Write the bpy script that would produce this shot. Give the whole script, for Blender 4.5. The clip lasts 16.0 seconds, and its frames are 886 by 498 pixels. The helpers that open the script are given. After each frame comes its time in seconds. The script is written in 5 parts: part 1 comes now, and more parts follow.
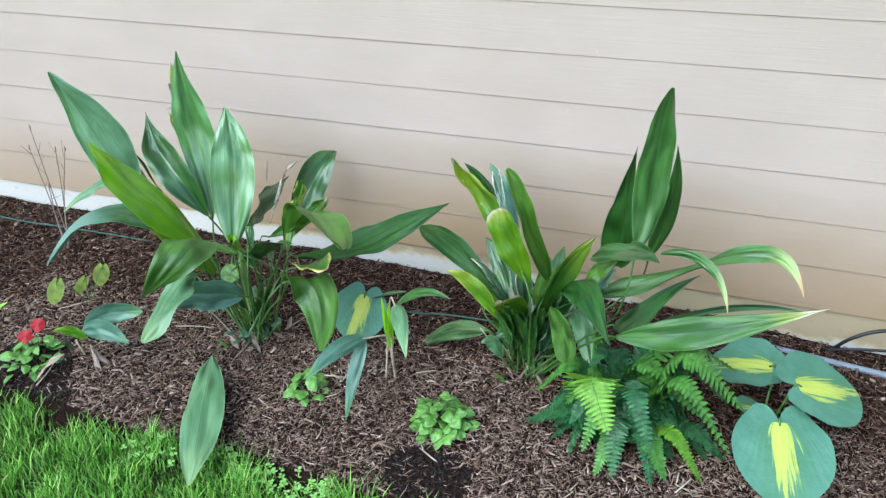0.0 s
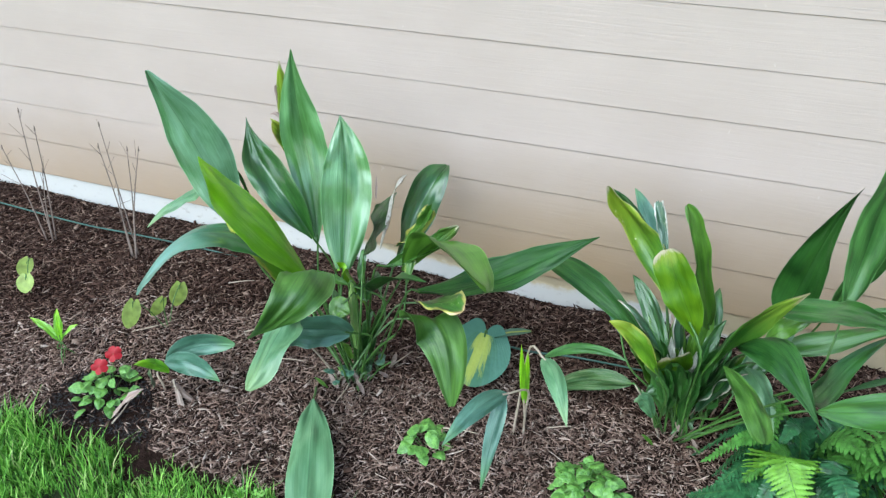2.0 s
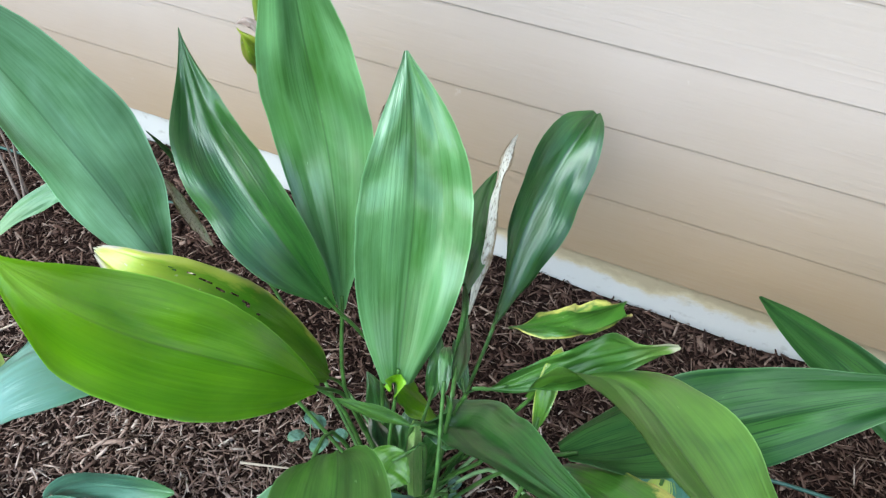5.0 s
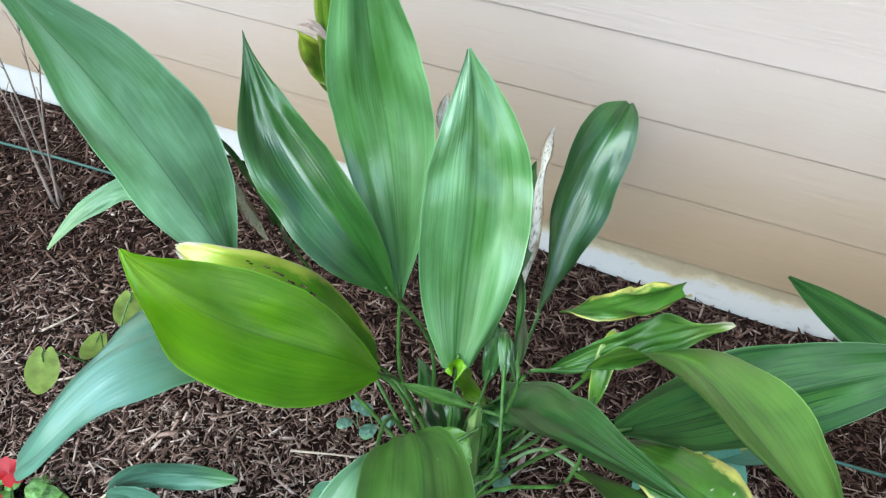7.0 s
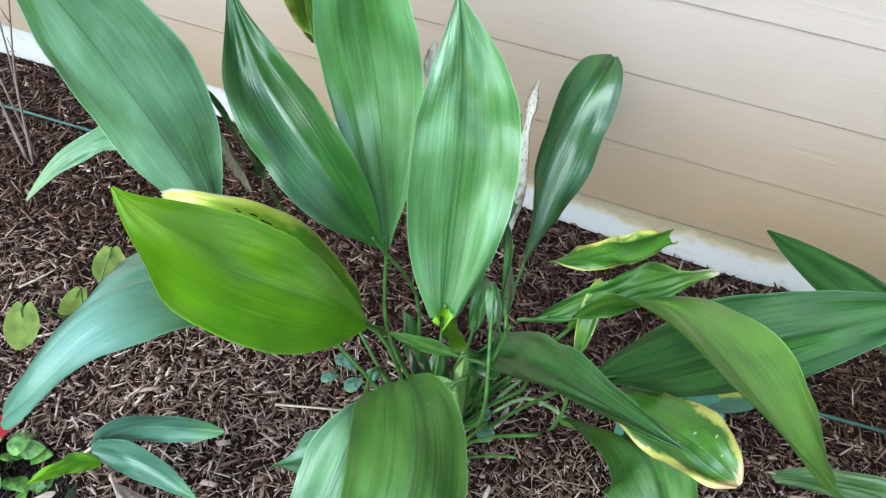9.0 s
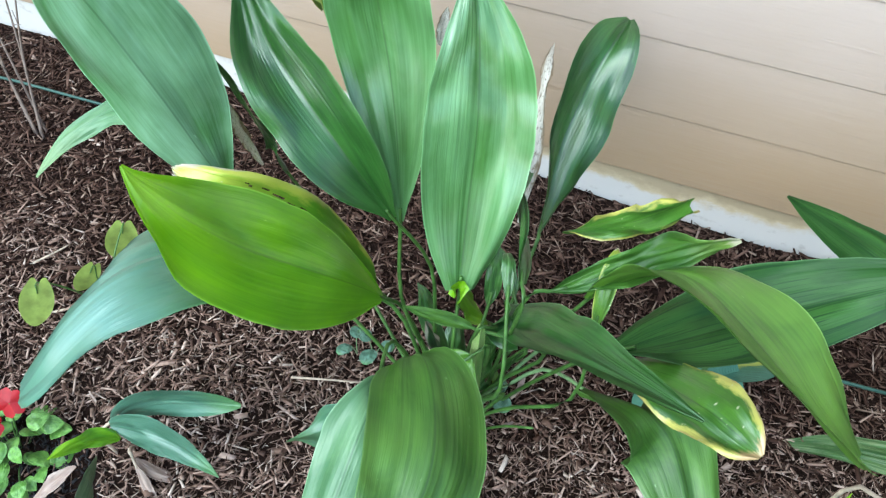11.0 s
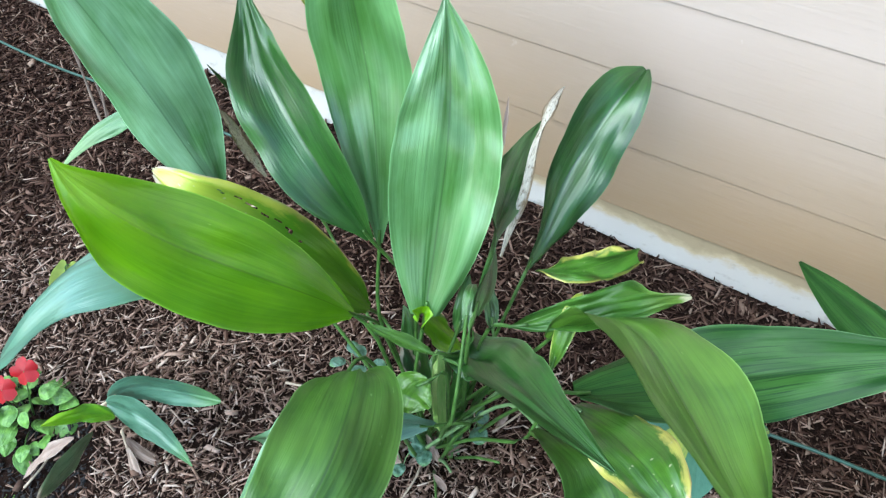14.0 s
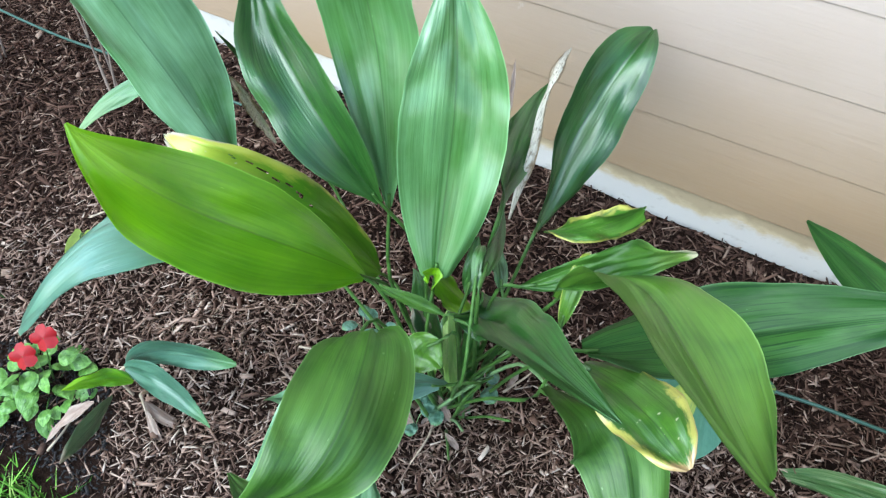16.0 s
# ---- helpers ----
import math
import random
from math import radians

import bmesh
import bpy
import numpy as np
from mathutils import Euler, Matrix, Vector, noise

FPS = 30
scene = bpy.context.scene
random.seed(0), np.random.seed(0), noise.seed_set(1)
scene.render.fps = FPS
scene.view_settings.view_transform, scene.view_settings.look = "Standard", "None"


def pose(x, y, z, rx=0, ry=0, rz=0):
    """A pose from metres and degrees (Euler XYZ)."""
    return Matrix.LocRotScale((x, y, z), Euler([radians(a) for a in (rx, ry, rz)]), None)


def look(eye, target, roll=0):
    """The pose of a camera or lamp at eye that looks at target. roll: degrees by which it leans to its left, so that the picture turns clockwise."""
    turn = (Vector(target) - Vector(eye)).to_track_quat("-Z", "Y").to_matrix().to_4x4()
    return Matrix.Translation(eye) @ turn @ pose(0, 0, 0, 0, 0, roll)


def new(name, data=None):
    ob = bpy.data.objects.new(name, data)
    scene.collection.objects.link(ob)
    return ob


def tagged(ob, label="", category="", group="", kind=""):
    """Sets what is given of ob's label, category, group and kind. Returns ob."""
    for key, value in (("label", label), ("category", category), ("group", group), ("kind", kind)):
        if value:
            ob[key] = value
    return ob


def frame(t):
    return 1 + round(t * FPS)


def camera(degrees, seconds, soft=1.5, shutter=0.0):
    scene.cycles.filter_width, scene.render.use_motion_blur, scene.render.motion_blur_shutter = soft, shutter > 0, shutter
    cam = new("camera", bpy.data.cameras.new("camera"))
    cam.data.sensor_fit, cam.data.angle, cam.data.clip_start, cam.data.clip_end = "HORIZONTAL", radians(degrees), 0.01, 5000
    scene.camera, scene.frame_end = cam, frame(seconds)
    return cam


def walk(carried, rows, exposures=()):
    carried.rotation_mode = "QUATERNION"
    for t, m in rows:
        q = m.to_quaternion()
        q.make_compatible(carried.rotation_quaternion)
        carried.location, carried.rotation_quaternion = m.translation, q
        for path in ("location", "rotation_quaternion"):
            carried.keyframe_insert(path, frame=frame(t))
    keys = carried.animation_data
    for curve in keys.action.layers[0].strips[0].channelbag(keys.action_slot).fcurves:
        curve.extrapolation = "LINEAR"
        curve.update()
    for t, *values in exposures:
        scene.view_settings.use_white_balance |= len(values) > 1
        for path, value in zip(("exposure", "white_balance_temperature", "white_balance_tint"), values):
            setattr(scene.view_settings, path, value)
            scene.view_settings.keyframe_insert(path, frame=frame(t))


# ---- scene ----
cam = camera(59.0, 16.0, soft=1.35)
PATH = [
    (0, (1.546, -2.376, 1.624), (0.947, -0.738, 0.645), -1.1),
    (0.5, (1.536, -2.397, 1.608), (0.917, -0.747, 0.663), -0.4),
    (1, (1.475, -2.377, 1.616), (0.864, -0.739, 0.646), 0.2),
    (1.5, (1.32, -2.298, 1.586), (0.71, -0.662, 0.611), 0.6),
    (2, (1.104, -2.179, 1.58), (0.483, -0.565, 0.576), 0.5),
    (2.5, (0.915, -1.99, 1.522), (0.33, -0.392, 0.471), 1.0),
    (3, (0.762, -1.697, 1.452), (0.198, -0.118, 0.361), 1.6),
    (3.5, (0.618, -1.514, 1.397), (0.053, 0.013, 0.235), 0.2),
    (4, (0.516, -1.391, 1.361), (0.052, 0.049, 0.054), 1.6),
    (4.5, (0.512, -1.228, 1.316), (0.03, 0.127, -0.074), 5.8),
    (5, (0.45, -1.122, 1.291), (-0.036, 0.2, -0.129), 4.0),
    (7.5, (0.38, -1.194, 1.316), (-0.058, 0.12, -0.127), 3.5),
    (8, (0.378, -1.198, 1.302), (-0.018, 0.106, -0.161), 4.5),
    (8.5, (0.375, -1.204, 1.298), (0.006, 0.094, -0.178), 5.7),
    (11, (0.363, -1.191, 1.291), (-0.006, 0.025, -0.253), 4.1),
    (11.5, (0.387, -1.179, 1.268), (-0.004, 0.013, -0.29), 4.3),
    (12, (0.436, -1.153, 1.283), (0.031, 0.014, -0.289), 5.4),
    (12.5, (0.49, -1.159, 1.3), (-0.04, 0.0, -0.241), 4.5),
    (13, (0.508, -1.154, 1.309), (-0.09, 0.013, -0.201), 3.3),
    (13.5, (0.514, -1.146, 1.32), (-0.109, 0.021, -0.181), 2.2),
    (14, (0.524, -1.143, 1.315), (-0.101, 0.022, -0.186), 1.8),
    (14.5, (0.527, -1.151, 1.307), (-0.096, -0.004, -0.208), 1.4),
    (15, (0.526, -1.168, 1.313), (-0.097, -0.041, -0.217), 1.0),
    (15.5, (0.527, -1.166, 1.312), (-0.095, -0.057, -0.231), 0.6),
    (16, (0.532, -1.157, 1.319), (-0.084, -0.055, -0.233), 0.3),
]
EXPOSURES = [(0.0, 1.30), (3.5, 1.31), (5.0, 1.41), (8.0, 1.45), (11.0, 1.53), (16.0, 1.59)]
walk(cam, [(t, look(eye, target, roll)) for t, eye, target, roll in PATH], EXPOSURES)

# ---- daylight in open shade ----
world = bpy.data.worlds.new("sky")
scene.world = world
world.use_nodes = True
sky = world.node_tree.nodes.new("ShaderNodeTexSky")
sky.sky_type, sky.sun_disc = "NISHITA", False
sky.sun_elevation, sky.sun_rotation = radians(48), radians(206)
sky_out = world.node_tree.nodes["Background"]
sky_out.inputs["Strength"].default_value = 0.15
world.node_tree.links.new(sky.outputs["Color"], sky_out.inputs["Color"])
sun_data = bpy.data.lights.new("sun", "SUN")
sun_data.energy, sun_data.angle, sun_data.color = 2.0, radians(62), (0.72, 0.935, 1.0)
sun = new("sun", sun_data)
sun.matrix_world = look((-1.27, -2.6, 3.2), (0, 0, 0))


# ---- materials ----
def material(name, colour, rough=0.7, spec=0.4):
    m = bpy.data.materials.new(name)
    m.use_nodes = True
    nt = m.node_tree
    p = nt.nodes["Principled BSDF"]
    p.inputs["Base Color"].default_value = (*colour, 1)
    p.inputs["Roughness"].default_value = rough
    p.inputs["Specular IOR Level"].default_value = spec
    return m, nt, p


def node(nt, kind, **values):
    n = nt.nodes.new(kind)
    for key, v in values.items():
        n.inputs[key.replace("_", " ")].default_value = v
    return n


def ramp(nt, source, stops):
    n = nt.nodes.new("ShaderNodeValToRGB")
    el = n.color_ramp.elements
    while len(el) < len(stops):
        el.new(0.5)
    for e, (at, c) in zip(el, stops):
        e.position, e.color = at, (*c, 1)
    nt.links.new(source, n.inputs["Fac"])
    return n


def mix(nt, fac, a, b, blend="MIX"):
    n = nt.nodes.new("ShaderNodeMix")
    n.data_type, n.blend_type = "RGBA", blend
    for sock, v in ((n.inputs[0], fac), (n.inputs[6], a), (n.inputs[7], b)):
        if isinstance(v, (int, float)):
            sock.default_value = v
        elif isinstance(v, tuple):
            sock.default_value = (*v, 1)
        else:
            nt.links.new(v, sock)
    return n.outputs[2]


def calc(nt, op, a, b=0.0, clamp=False):
    n = nt.nodes.new("ShaderNodeMath")
    n.operation, n.use_clamp = op, clamp
    for sock, v in ((n.inputs[0], a), (n.inputs[1], b)):
        if isinstance(v, (int, float)):
            sock.default_value = v
        else:
            nt.links.new(v, sock)
    return n.outputs[0]


def stretched(nt, scale, which="Object"):
    tc = nt.nodes.new("ShaderNodeTexCoord")
    mp = node(nt, "ShaderNodeMapping", Scale=scale)
    nt.links.new(tc.outputs[which], mp.inputs["Vector"])
    return mp.outputs["Vector"]


def noise_of(nt, vector, scale, detail=4.0, rough=0.55, distort=0.0):
    n = node(nt, "ShaderNodeTexNoise", Scale=scale, Detail=detail, Roughness=rough, Distortion=distort)
    if vector is not None:
        nt.links.new(vector, n.inputs["Vector"])
    return n.outputs["Fac"]


def bump(nt, p, height, strength, distance):
    b = node(nt, "ShaderNodeBump", Strength=strength, Distance=distance)
    nt.links.new(height, b.inputs["Height"])
    nt.links.new(b.outputs["Normal"], p.inputs["Normal"])


def siding_material():
    m, nt, p = material("painted_siding", (0.6, 0.5, 0.42), 0.55, 0.3)
    grain = noise_of(nt, stretched(nt, (1.9, 3, 46)), 1.0, 5.0, 0.55, 3.2)
    fine = noise_of(nt, stretched(nt, (14, 14, 260)), 1.0, 3.0)
    stain = noise_of(nt, stretched(nt, (1.2, 1, 2.5)), 1.6, 4.0)
    base = ramp(nt, stain, [(0.3, (0.395, 0.307, 0.262)), (0.7, (0.445, 0.348, 0.302))]).outputs["Color"]
    tc = nt.nodes.new("ShaderNodeTexCoord")
    sep = nt.nodes.new("ShaderNodeSeparateXYZ")
    nt.links.new(tc.outputs["Object"], sep.inputs[0])
    cloud = noise_of(nt, stretched(nt, (1.7, 1, 2.6)), 1.0, 3.0, 0.5)
    low = calc(nt, "ADD", sep.outputs["Z"], calc(nt, "MULTIPLY", calc(nt, "SUBTRACT", cloud, 0.5), 0.28))
    low = calc(nt, "ADD", low, calc(nt, "MULTIPLY", calc(nt, "MULTIPLY", calc(nt, "ADD", sep.outputs["X"], 0.1), -1.6, True), 0.13))
    # boards turn tan towards the bottom, unevenly, and less at the left
    low_tan = ramp(nt, low, [(0.24, (0.95, 0.95, 0.95)), (0.40, (0.62, 0.62, 0.62)), (0.64, (0, 0, 0))]).outputs["Color"]
    base = mix(nt, low_tan, base, (0.295, 0.192, 0.106))
    spots = ramp(nt, noise_of(nt, stretched(nt, (34, 30, 26)), 1.0, 3.0, 0.6), [(0.70, (0, 0, 0)), (0.80, (0.45, 0.45, 0.45))]).outputs["Color"]
    base = mix(nt, spots, base, (0.57, 0.47, 0.42))
    nt.links.new(mix(nt, calc(nt, "MULTIPLY", fine, 0.12), base, (0.59, 0.49, 0.437)), p.inputs["Base Color"])
    bump(nt, p, calc(nt, "ADD", grain, calc(nt, "MULTIPLY", fine, 0.10)), 0.29, 0.003)
    return m


def foundation_material():
    m, nt, p = material("painted_concrete", (0.75, 0.77, 0.8), 0.8, 0.2)
    tc = nt.nodes.new("ShaderNodeTexCoord")
    sep = nt.nodes.new("ShaderNodeSeparateXYZ")
    nt.links.new(tc.outputs["Object"], sep.inputs[0])
    blot = noise_of(nt, stretched(nt, (7, 9, 11)), 1.0, 7.0, 0.65)
    shift = calc(nt, "MULTIPLY", calc(nt, "ADD", sep.outputs["X"], 0.75), 0.06, True)
    right = calc(nt, "MULTIPLY", calc(nt, "SUBTRACT", sep.outputs["X"], 0.95), 0.12, True)
    level = calc(nt, "SUBTRACT", 0.222, calc(nt, "ADD", calc(nt, "MINIMUM", shift, 0.062), calc(nt, "MINIMUM", right, 0.075)))
    edge = calc(nt, "ADD", calc(nt, "MULTIPLY", calc(nt, "SUBTRACT", sep.outputs["Z"], level), 22.0), calc(nt, "SUBTRACT", calc(nt, "MULTIPLY", blot, 2.6), 0.8))
    tan = ramp(nt, edge, [(0.25, (0.52, 0.49, 0.46)), (0.62, (0.47, 0.37, 0.24)), (0.9, (0.36, 0.28, 0.18))]).outputs["Color"]
    dirt = ramp(nt, noise_of(nt, stretched(nt, (30, 30, 45)), 1.0, 4.0), [(0.6, (0, 0, 0)), (0.78, (0.5, 0.5, 0.5))]).outputs["Color"]
    nt.links.new(mix(nt, dirt, tan, (0.2, 0.15, 0.1)), p.inputs["Base Color"])
    bump(nt, p, blot, 0.4, 0.006)
    return m


def soil_material():
    m, nt, p = material("mulch_bed", (0.05, 0.03, 0.02), 1.0, 0.0)
    n = noise_of(nt, stretched(nt, (1, 1, 1)), 60.0, 8.0, 0.7)
    nt.links.new(ramp(nt, n, [(0.3, (0.006, 0.004, 0.003)), (0.6, (0.026, 0.015, 0.012)), (0.8, (0.08, 0.05, 0.038))]).outputs["Color"], p.inputs["Base Color"])
    bump(nt, p, n, 1.0, 0.012)
    return m


def chip_material(name, stops):
    m, nt, p = material(name, (0.1, 0.06, 0.04), 0.9, 0.1)
    g = nt.nodes.new("ShaderNodeNewGeometry")
    c = ramp(nt, g.outputs["Random Per Island"], stops).outputs["Color"]
    n = noise_of(nt, stretched(nt, (1, 1, 1)), 220.0, 3.0)
    nt.links.new(mix(nt, calc(nt, "MULTIPLY", n, 0.65), c, (0.034, 0.017, 0.012)), p.inputs["Base Color"])
    bump(nt, p, n, 0.6, 0.002)
    return m


def lawn_material(name="grass_blades"):
    m, nt, p = material(name, (0.1, 0.2, 0.03), 0.5, 0.3)
    g = nt.nodes.new("ShaderNodeNewGeometry")
    c = ramp(nt, g.outputs["Random Per Island"], [(0.0, (0.02, 0.08, 0.01)), (0.5, (0.14, 0.38, 0.045)), (0.92, (0.36, 0.68, 0.13)), (1.0, (0.48, 0.48, 0.22))]).outputs["Color"]
    nt.links.new(c, p.inputs["Base Color"])
    through_light(nt, p, c, 0.3)
    return m


def through_light(nt, p, colour, share):
    t = nt.nodes.new("ShaderNodeBsdfTranslucent")
    if isinstance(colour, tuple):
        t.inputs["Color"].default_value = (*colour, 1)
    else:
        nt.links.new(colour, t.inputs["Color"])
    s = nt.nodes.new("ShaderNodeMixShader")
    s.inputs[0].default_value = share
    nt.links.new(p.outputs[0], s.inputs[1])
    nt.links.new(t.outputs[0], s.inputs[2])
    nt.links.new(s.outputs[0], nt.nodes["Material Output"].inputs["Surface"])


def leaf_material(name, dark, light, edge=None, tip=None, dry=None, rough=0.31, streak=None, turn_at=(0.72, 1.0), gloss=1.0, dry_at=0.93, specks=None):
    """A ribbed strap leaf: u runs across the blade, v from its base to its tip."""
    m, nt, p = material(name, light, rough, 0.5 + 0.5 * gloss if gloss > 0.1 else 0.25)
    p.inputs["Coat Roughness"].default_value = 0.20
    uv = nt.nodes.new("ShaderNodeUVMap")
    sep = nt.nodes.new("ShaderNodeSeparateXYZ")
    nt.links.new(uv.outputs[0], sep.inputs[0])
    info = nt.nodes.new("ShaderNodeObjectInfo")
    off = nt.nodes.new("ShaderNodeCombineXYZ")
    nt.links.new(calc(nt, "MULTIPLY", info.outputs["Random"], 37.0), off.inputs[2])
    add = nt.nodes.new("ShaderNodeVectorMath")
    nt.links.new(uv.outputs[0], add.inputs[0])
    nt.links.new(off.outputs[0], add.inputs[1])

    def spread(sx, sy):
        mp = node(nt, "ShaderNodeMapping", Scale=(sx, sy, 1))
        nt.links.new(add.outputs[0], mp.inputs["Vector"])
        return mp.outputs["Vector"]

    ribs = noise_of(nt, spread(44, 2.6), 1.0, 3.0, 0.6)
    fine = noise_of(nt, spread(120, 6.0), 1.0, 2.0, 0.6)
    cloud = noise_of(nt, spread(2.4, 2.8), 1.0, 4.0, 0.55, 0.6)
    # cloud mottles the tone; on green blades its pale patches stand in for sheen
    colour = ramp(nt, calc(nt, "ADD", calc(nt, "MULTIPLY", ribs, 0.32), calc(nt, "MULTIPLY", cloud, 0.8)), [(0.42, dark), (0.70, light)]).outputs["Color"]
    colour = mix(nt, calc(nt, "MULTIPLY", fine, 0.18), colour, light)
    away = calc(nt, "ABSOLUTE", calc(nt, "SUBTRACT", sep.outputs["X"], 0.5))
    spine = ramp(nt, away, [(0.004, (0.5, 0.5, 0.5)), (0.014, (0, 0, 0))]).outputs["Color"]
    colour = mix(nt, spine, colour, tuple(0.5 * c for c in dark))
    rim = ramp(nt, away, [(0.486, (0, 0, 0)), (0.498, (0.7, 0.7, 0.7))]).outputs["Color"]
    colour = mix(nt, rim, colour, tuple(min(0.8, c * 1.5 + 0.09) for c in light))
    if streak:
        band = ramp(nt, ribs, [(0.52, (0, 0, 0)), (0.6, (1, 1, 1))]).outputs["Color"]
        colour = mix(nt, band, colour, streak)
    rag = calc(nt, "MULTIPLY", calc(nt, "SUBTRACT", noise_of(nt, spread(5, 4), 1.0, 4.0, 0.7), 0.5), 0.5)
    if edge:
        reach = calc(nt, "ADD", calc(nt, "ADD", away, rag), calc(nt, "MULTIPLY", sep.outputs["Y"], 0.18))
        colour = mix(nt, ramp(nt, reach, [(0.47, (0, 0, 0)), (0.54, (1, 1, 1))]).outputs["Color"], colour, edge)
    if tip:
        reach = calc(nt, "ADD", sep.outputs["Y"], calc(nt, "MULTIPLY", rag, 0.6))
        colour = mix(nt, ramp(nt, reach, [(turn_at[0], (0, 0, 0)), (turn_at[1], (1, 1, 1))]).outputs["Color"], colour, tip)
    if edge:
        flecks = ramp(nt, noise_of(nt, spread(7, 22), 1.0, 2.0, 0.5), [(0.70, (0, 0, 0)), (0.74, (0.8, 0.8, 0.8))]).outputs["Color"]
        colour = mix(nt, flecks, colour, (0.55, 0.55, 0.38))
    else:
        nicks = ramp(nt, noise_of(nt, spread(30, 16), 1.0, 2.0, 0.5), [(0.765, (0, 0, 0)), (0.79, (0.5, 0.5, 0.5))]).outputs["Color"]
        colour = mix(nt, nicks, colour, tuple(min(0.8, c * 1.5 + 0.12) for c in light))
    if dry:
        reach = calc(nt, "ADD", calc(nt, "ADD", sep.outputs["Y"], calc(nt, "MULTIPLY", rag, 0.5)), calc(nt, "MULTIPLY", away, 0.15))
        colour = mix(nt, ramp(nt, reach, [(dry_at, (0, 0, 0)), (dry_at + 0.05, (1, 1, 1))]).outputs["Color"], colour, dry)
    if specks:
        blots = ramp(nt, noise_of(nt, spread(9, 34), 1.0, 3.0, 0.6), [(0.53, (0, 0, 0)), (0.66, (0.8, 0.8, 0.8))]).outputs["Color"]
        colour = mix(nt, blots, colour, specks)
    if edge and dry:
        scorch = ramp(nt, calc(nt, "ADD", away, calc(nt, "MULTIPLY", rag, 0.35)), [(0.485, (0, 0, 0)), (0.515, (0.85, 0.85, 0.85))]).outputs["Color"]
        colour = mix(nt, scorch, colour, tuple(0.75 * c for c in dry))
    nt.links.new(calc(nt, "ADD", rough - 0.08, calc(nt, "MULTIPLY", noise_of(nt, spread(2.2, 3.4), 1.0, 3.0), 0.24)), p.inputs["Roughness"])
    nt.links.new(colour, p.inputs["Base Color"])
    bloom = ramp(nt, noise_of(nt, spread(2.6, 1.5), 1.0, 3.0, 0.6), [(0.34, (0.2, 0.2, 0.2)), (0.62, (1, 1, 1))]).outputs["Color"]
    nt.links.new(calc(nt, "MULTIPLY", bloom, 1.0 * gloss), p.inputs["Coat Weight"])
    pleats = noise_of(nt, spread(17, 0.9), 1.0, 1.5, 0.5)
    swell = noise_of(nt, spread(2.0, 2.7), 1.0, 1.0, 0.4)
    breadth = nt.nodes.new("ShaderNodeAttribute")
    breadth.attribute_name = "breadth"
    swell = calc(nt, "MULTIPLY", swell, breadth.outputs["Fac"])
    bump(nt, p, calc(nt, "ADD", calc(nt, "ADD", calc(nt, "MULTIPLY", ribs, 0.40), calc(nt, "MULTIPLY", fine, 0.08)), calc(nt, "ADD", calc(nt, "MULTIPLY", pleats, 0.9), calc(nt, "MULTIPLY", swell, 21.0))), 0.5, 0.003)
    nt.links.new(p.inputs["Normal"].links[0].from_socket, p.inputs["Coat Normal"])
    through_light(nt, p, colour, 0.2)
    return m


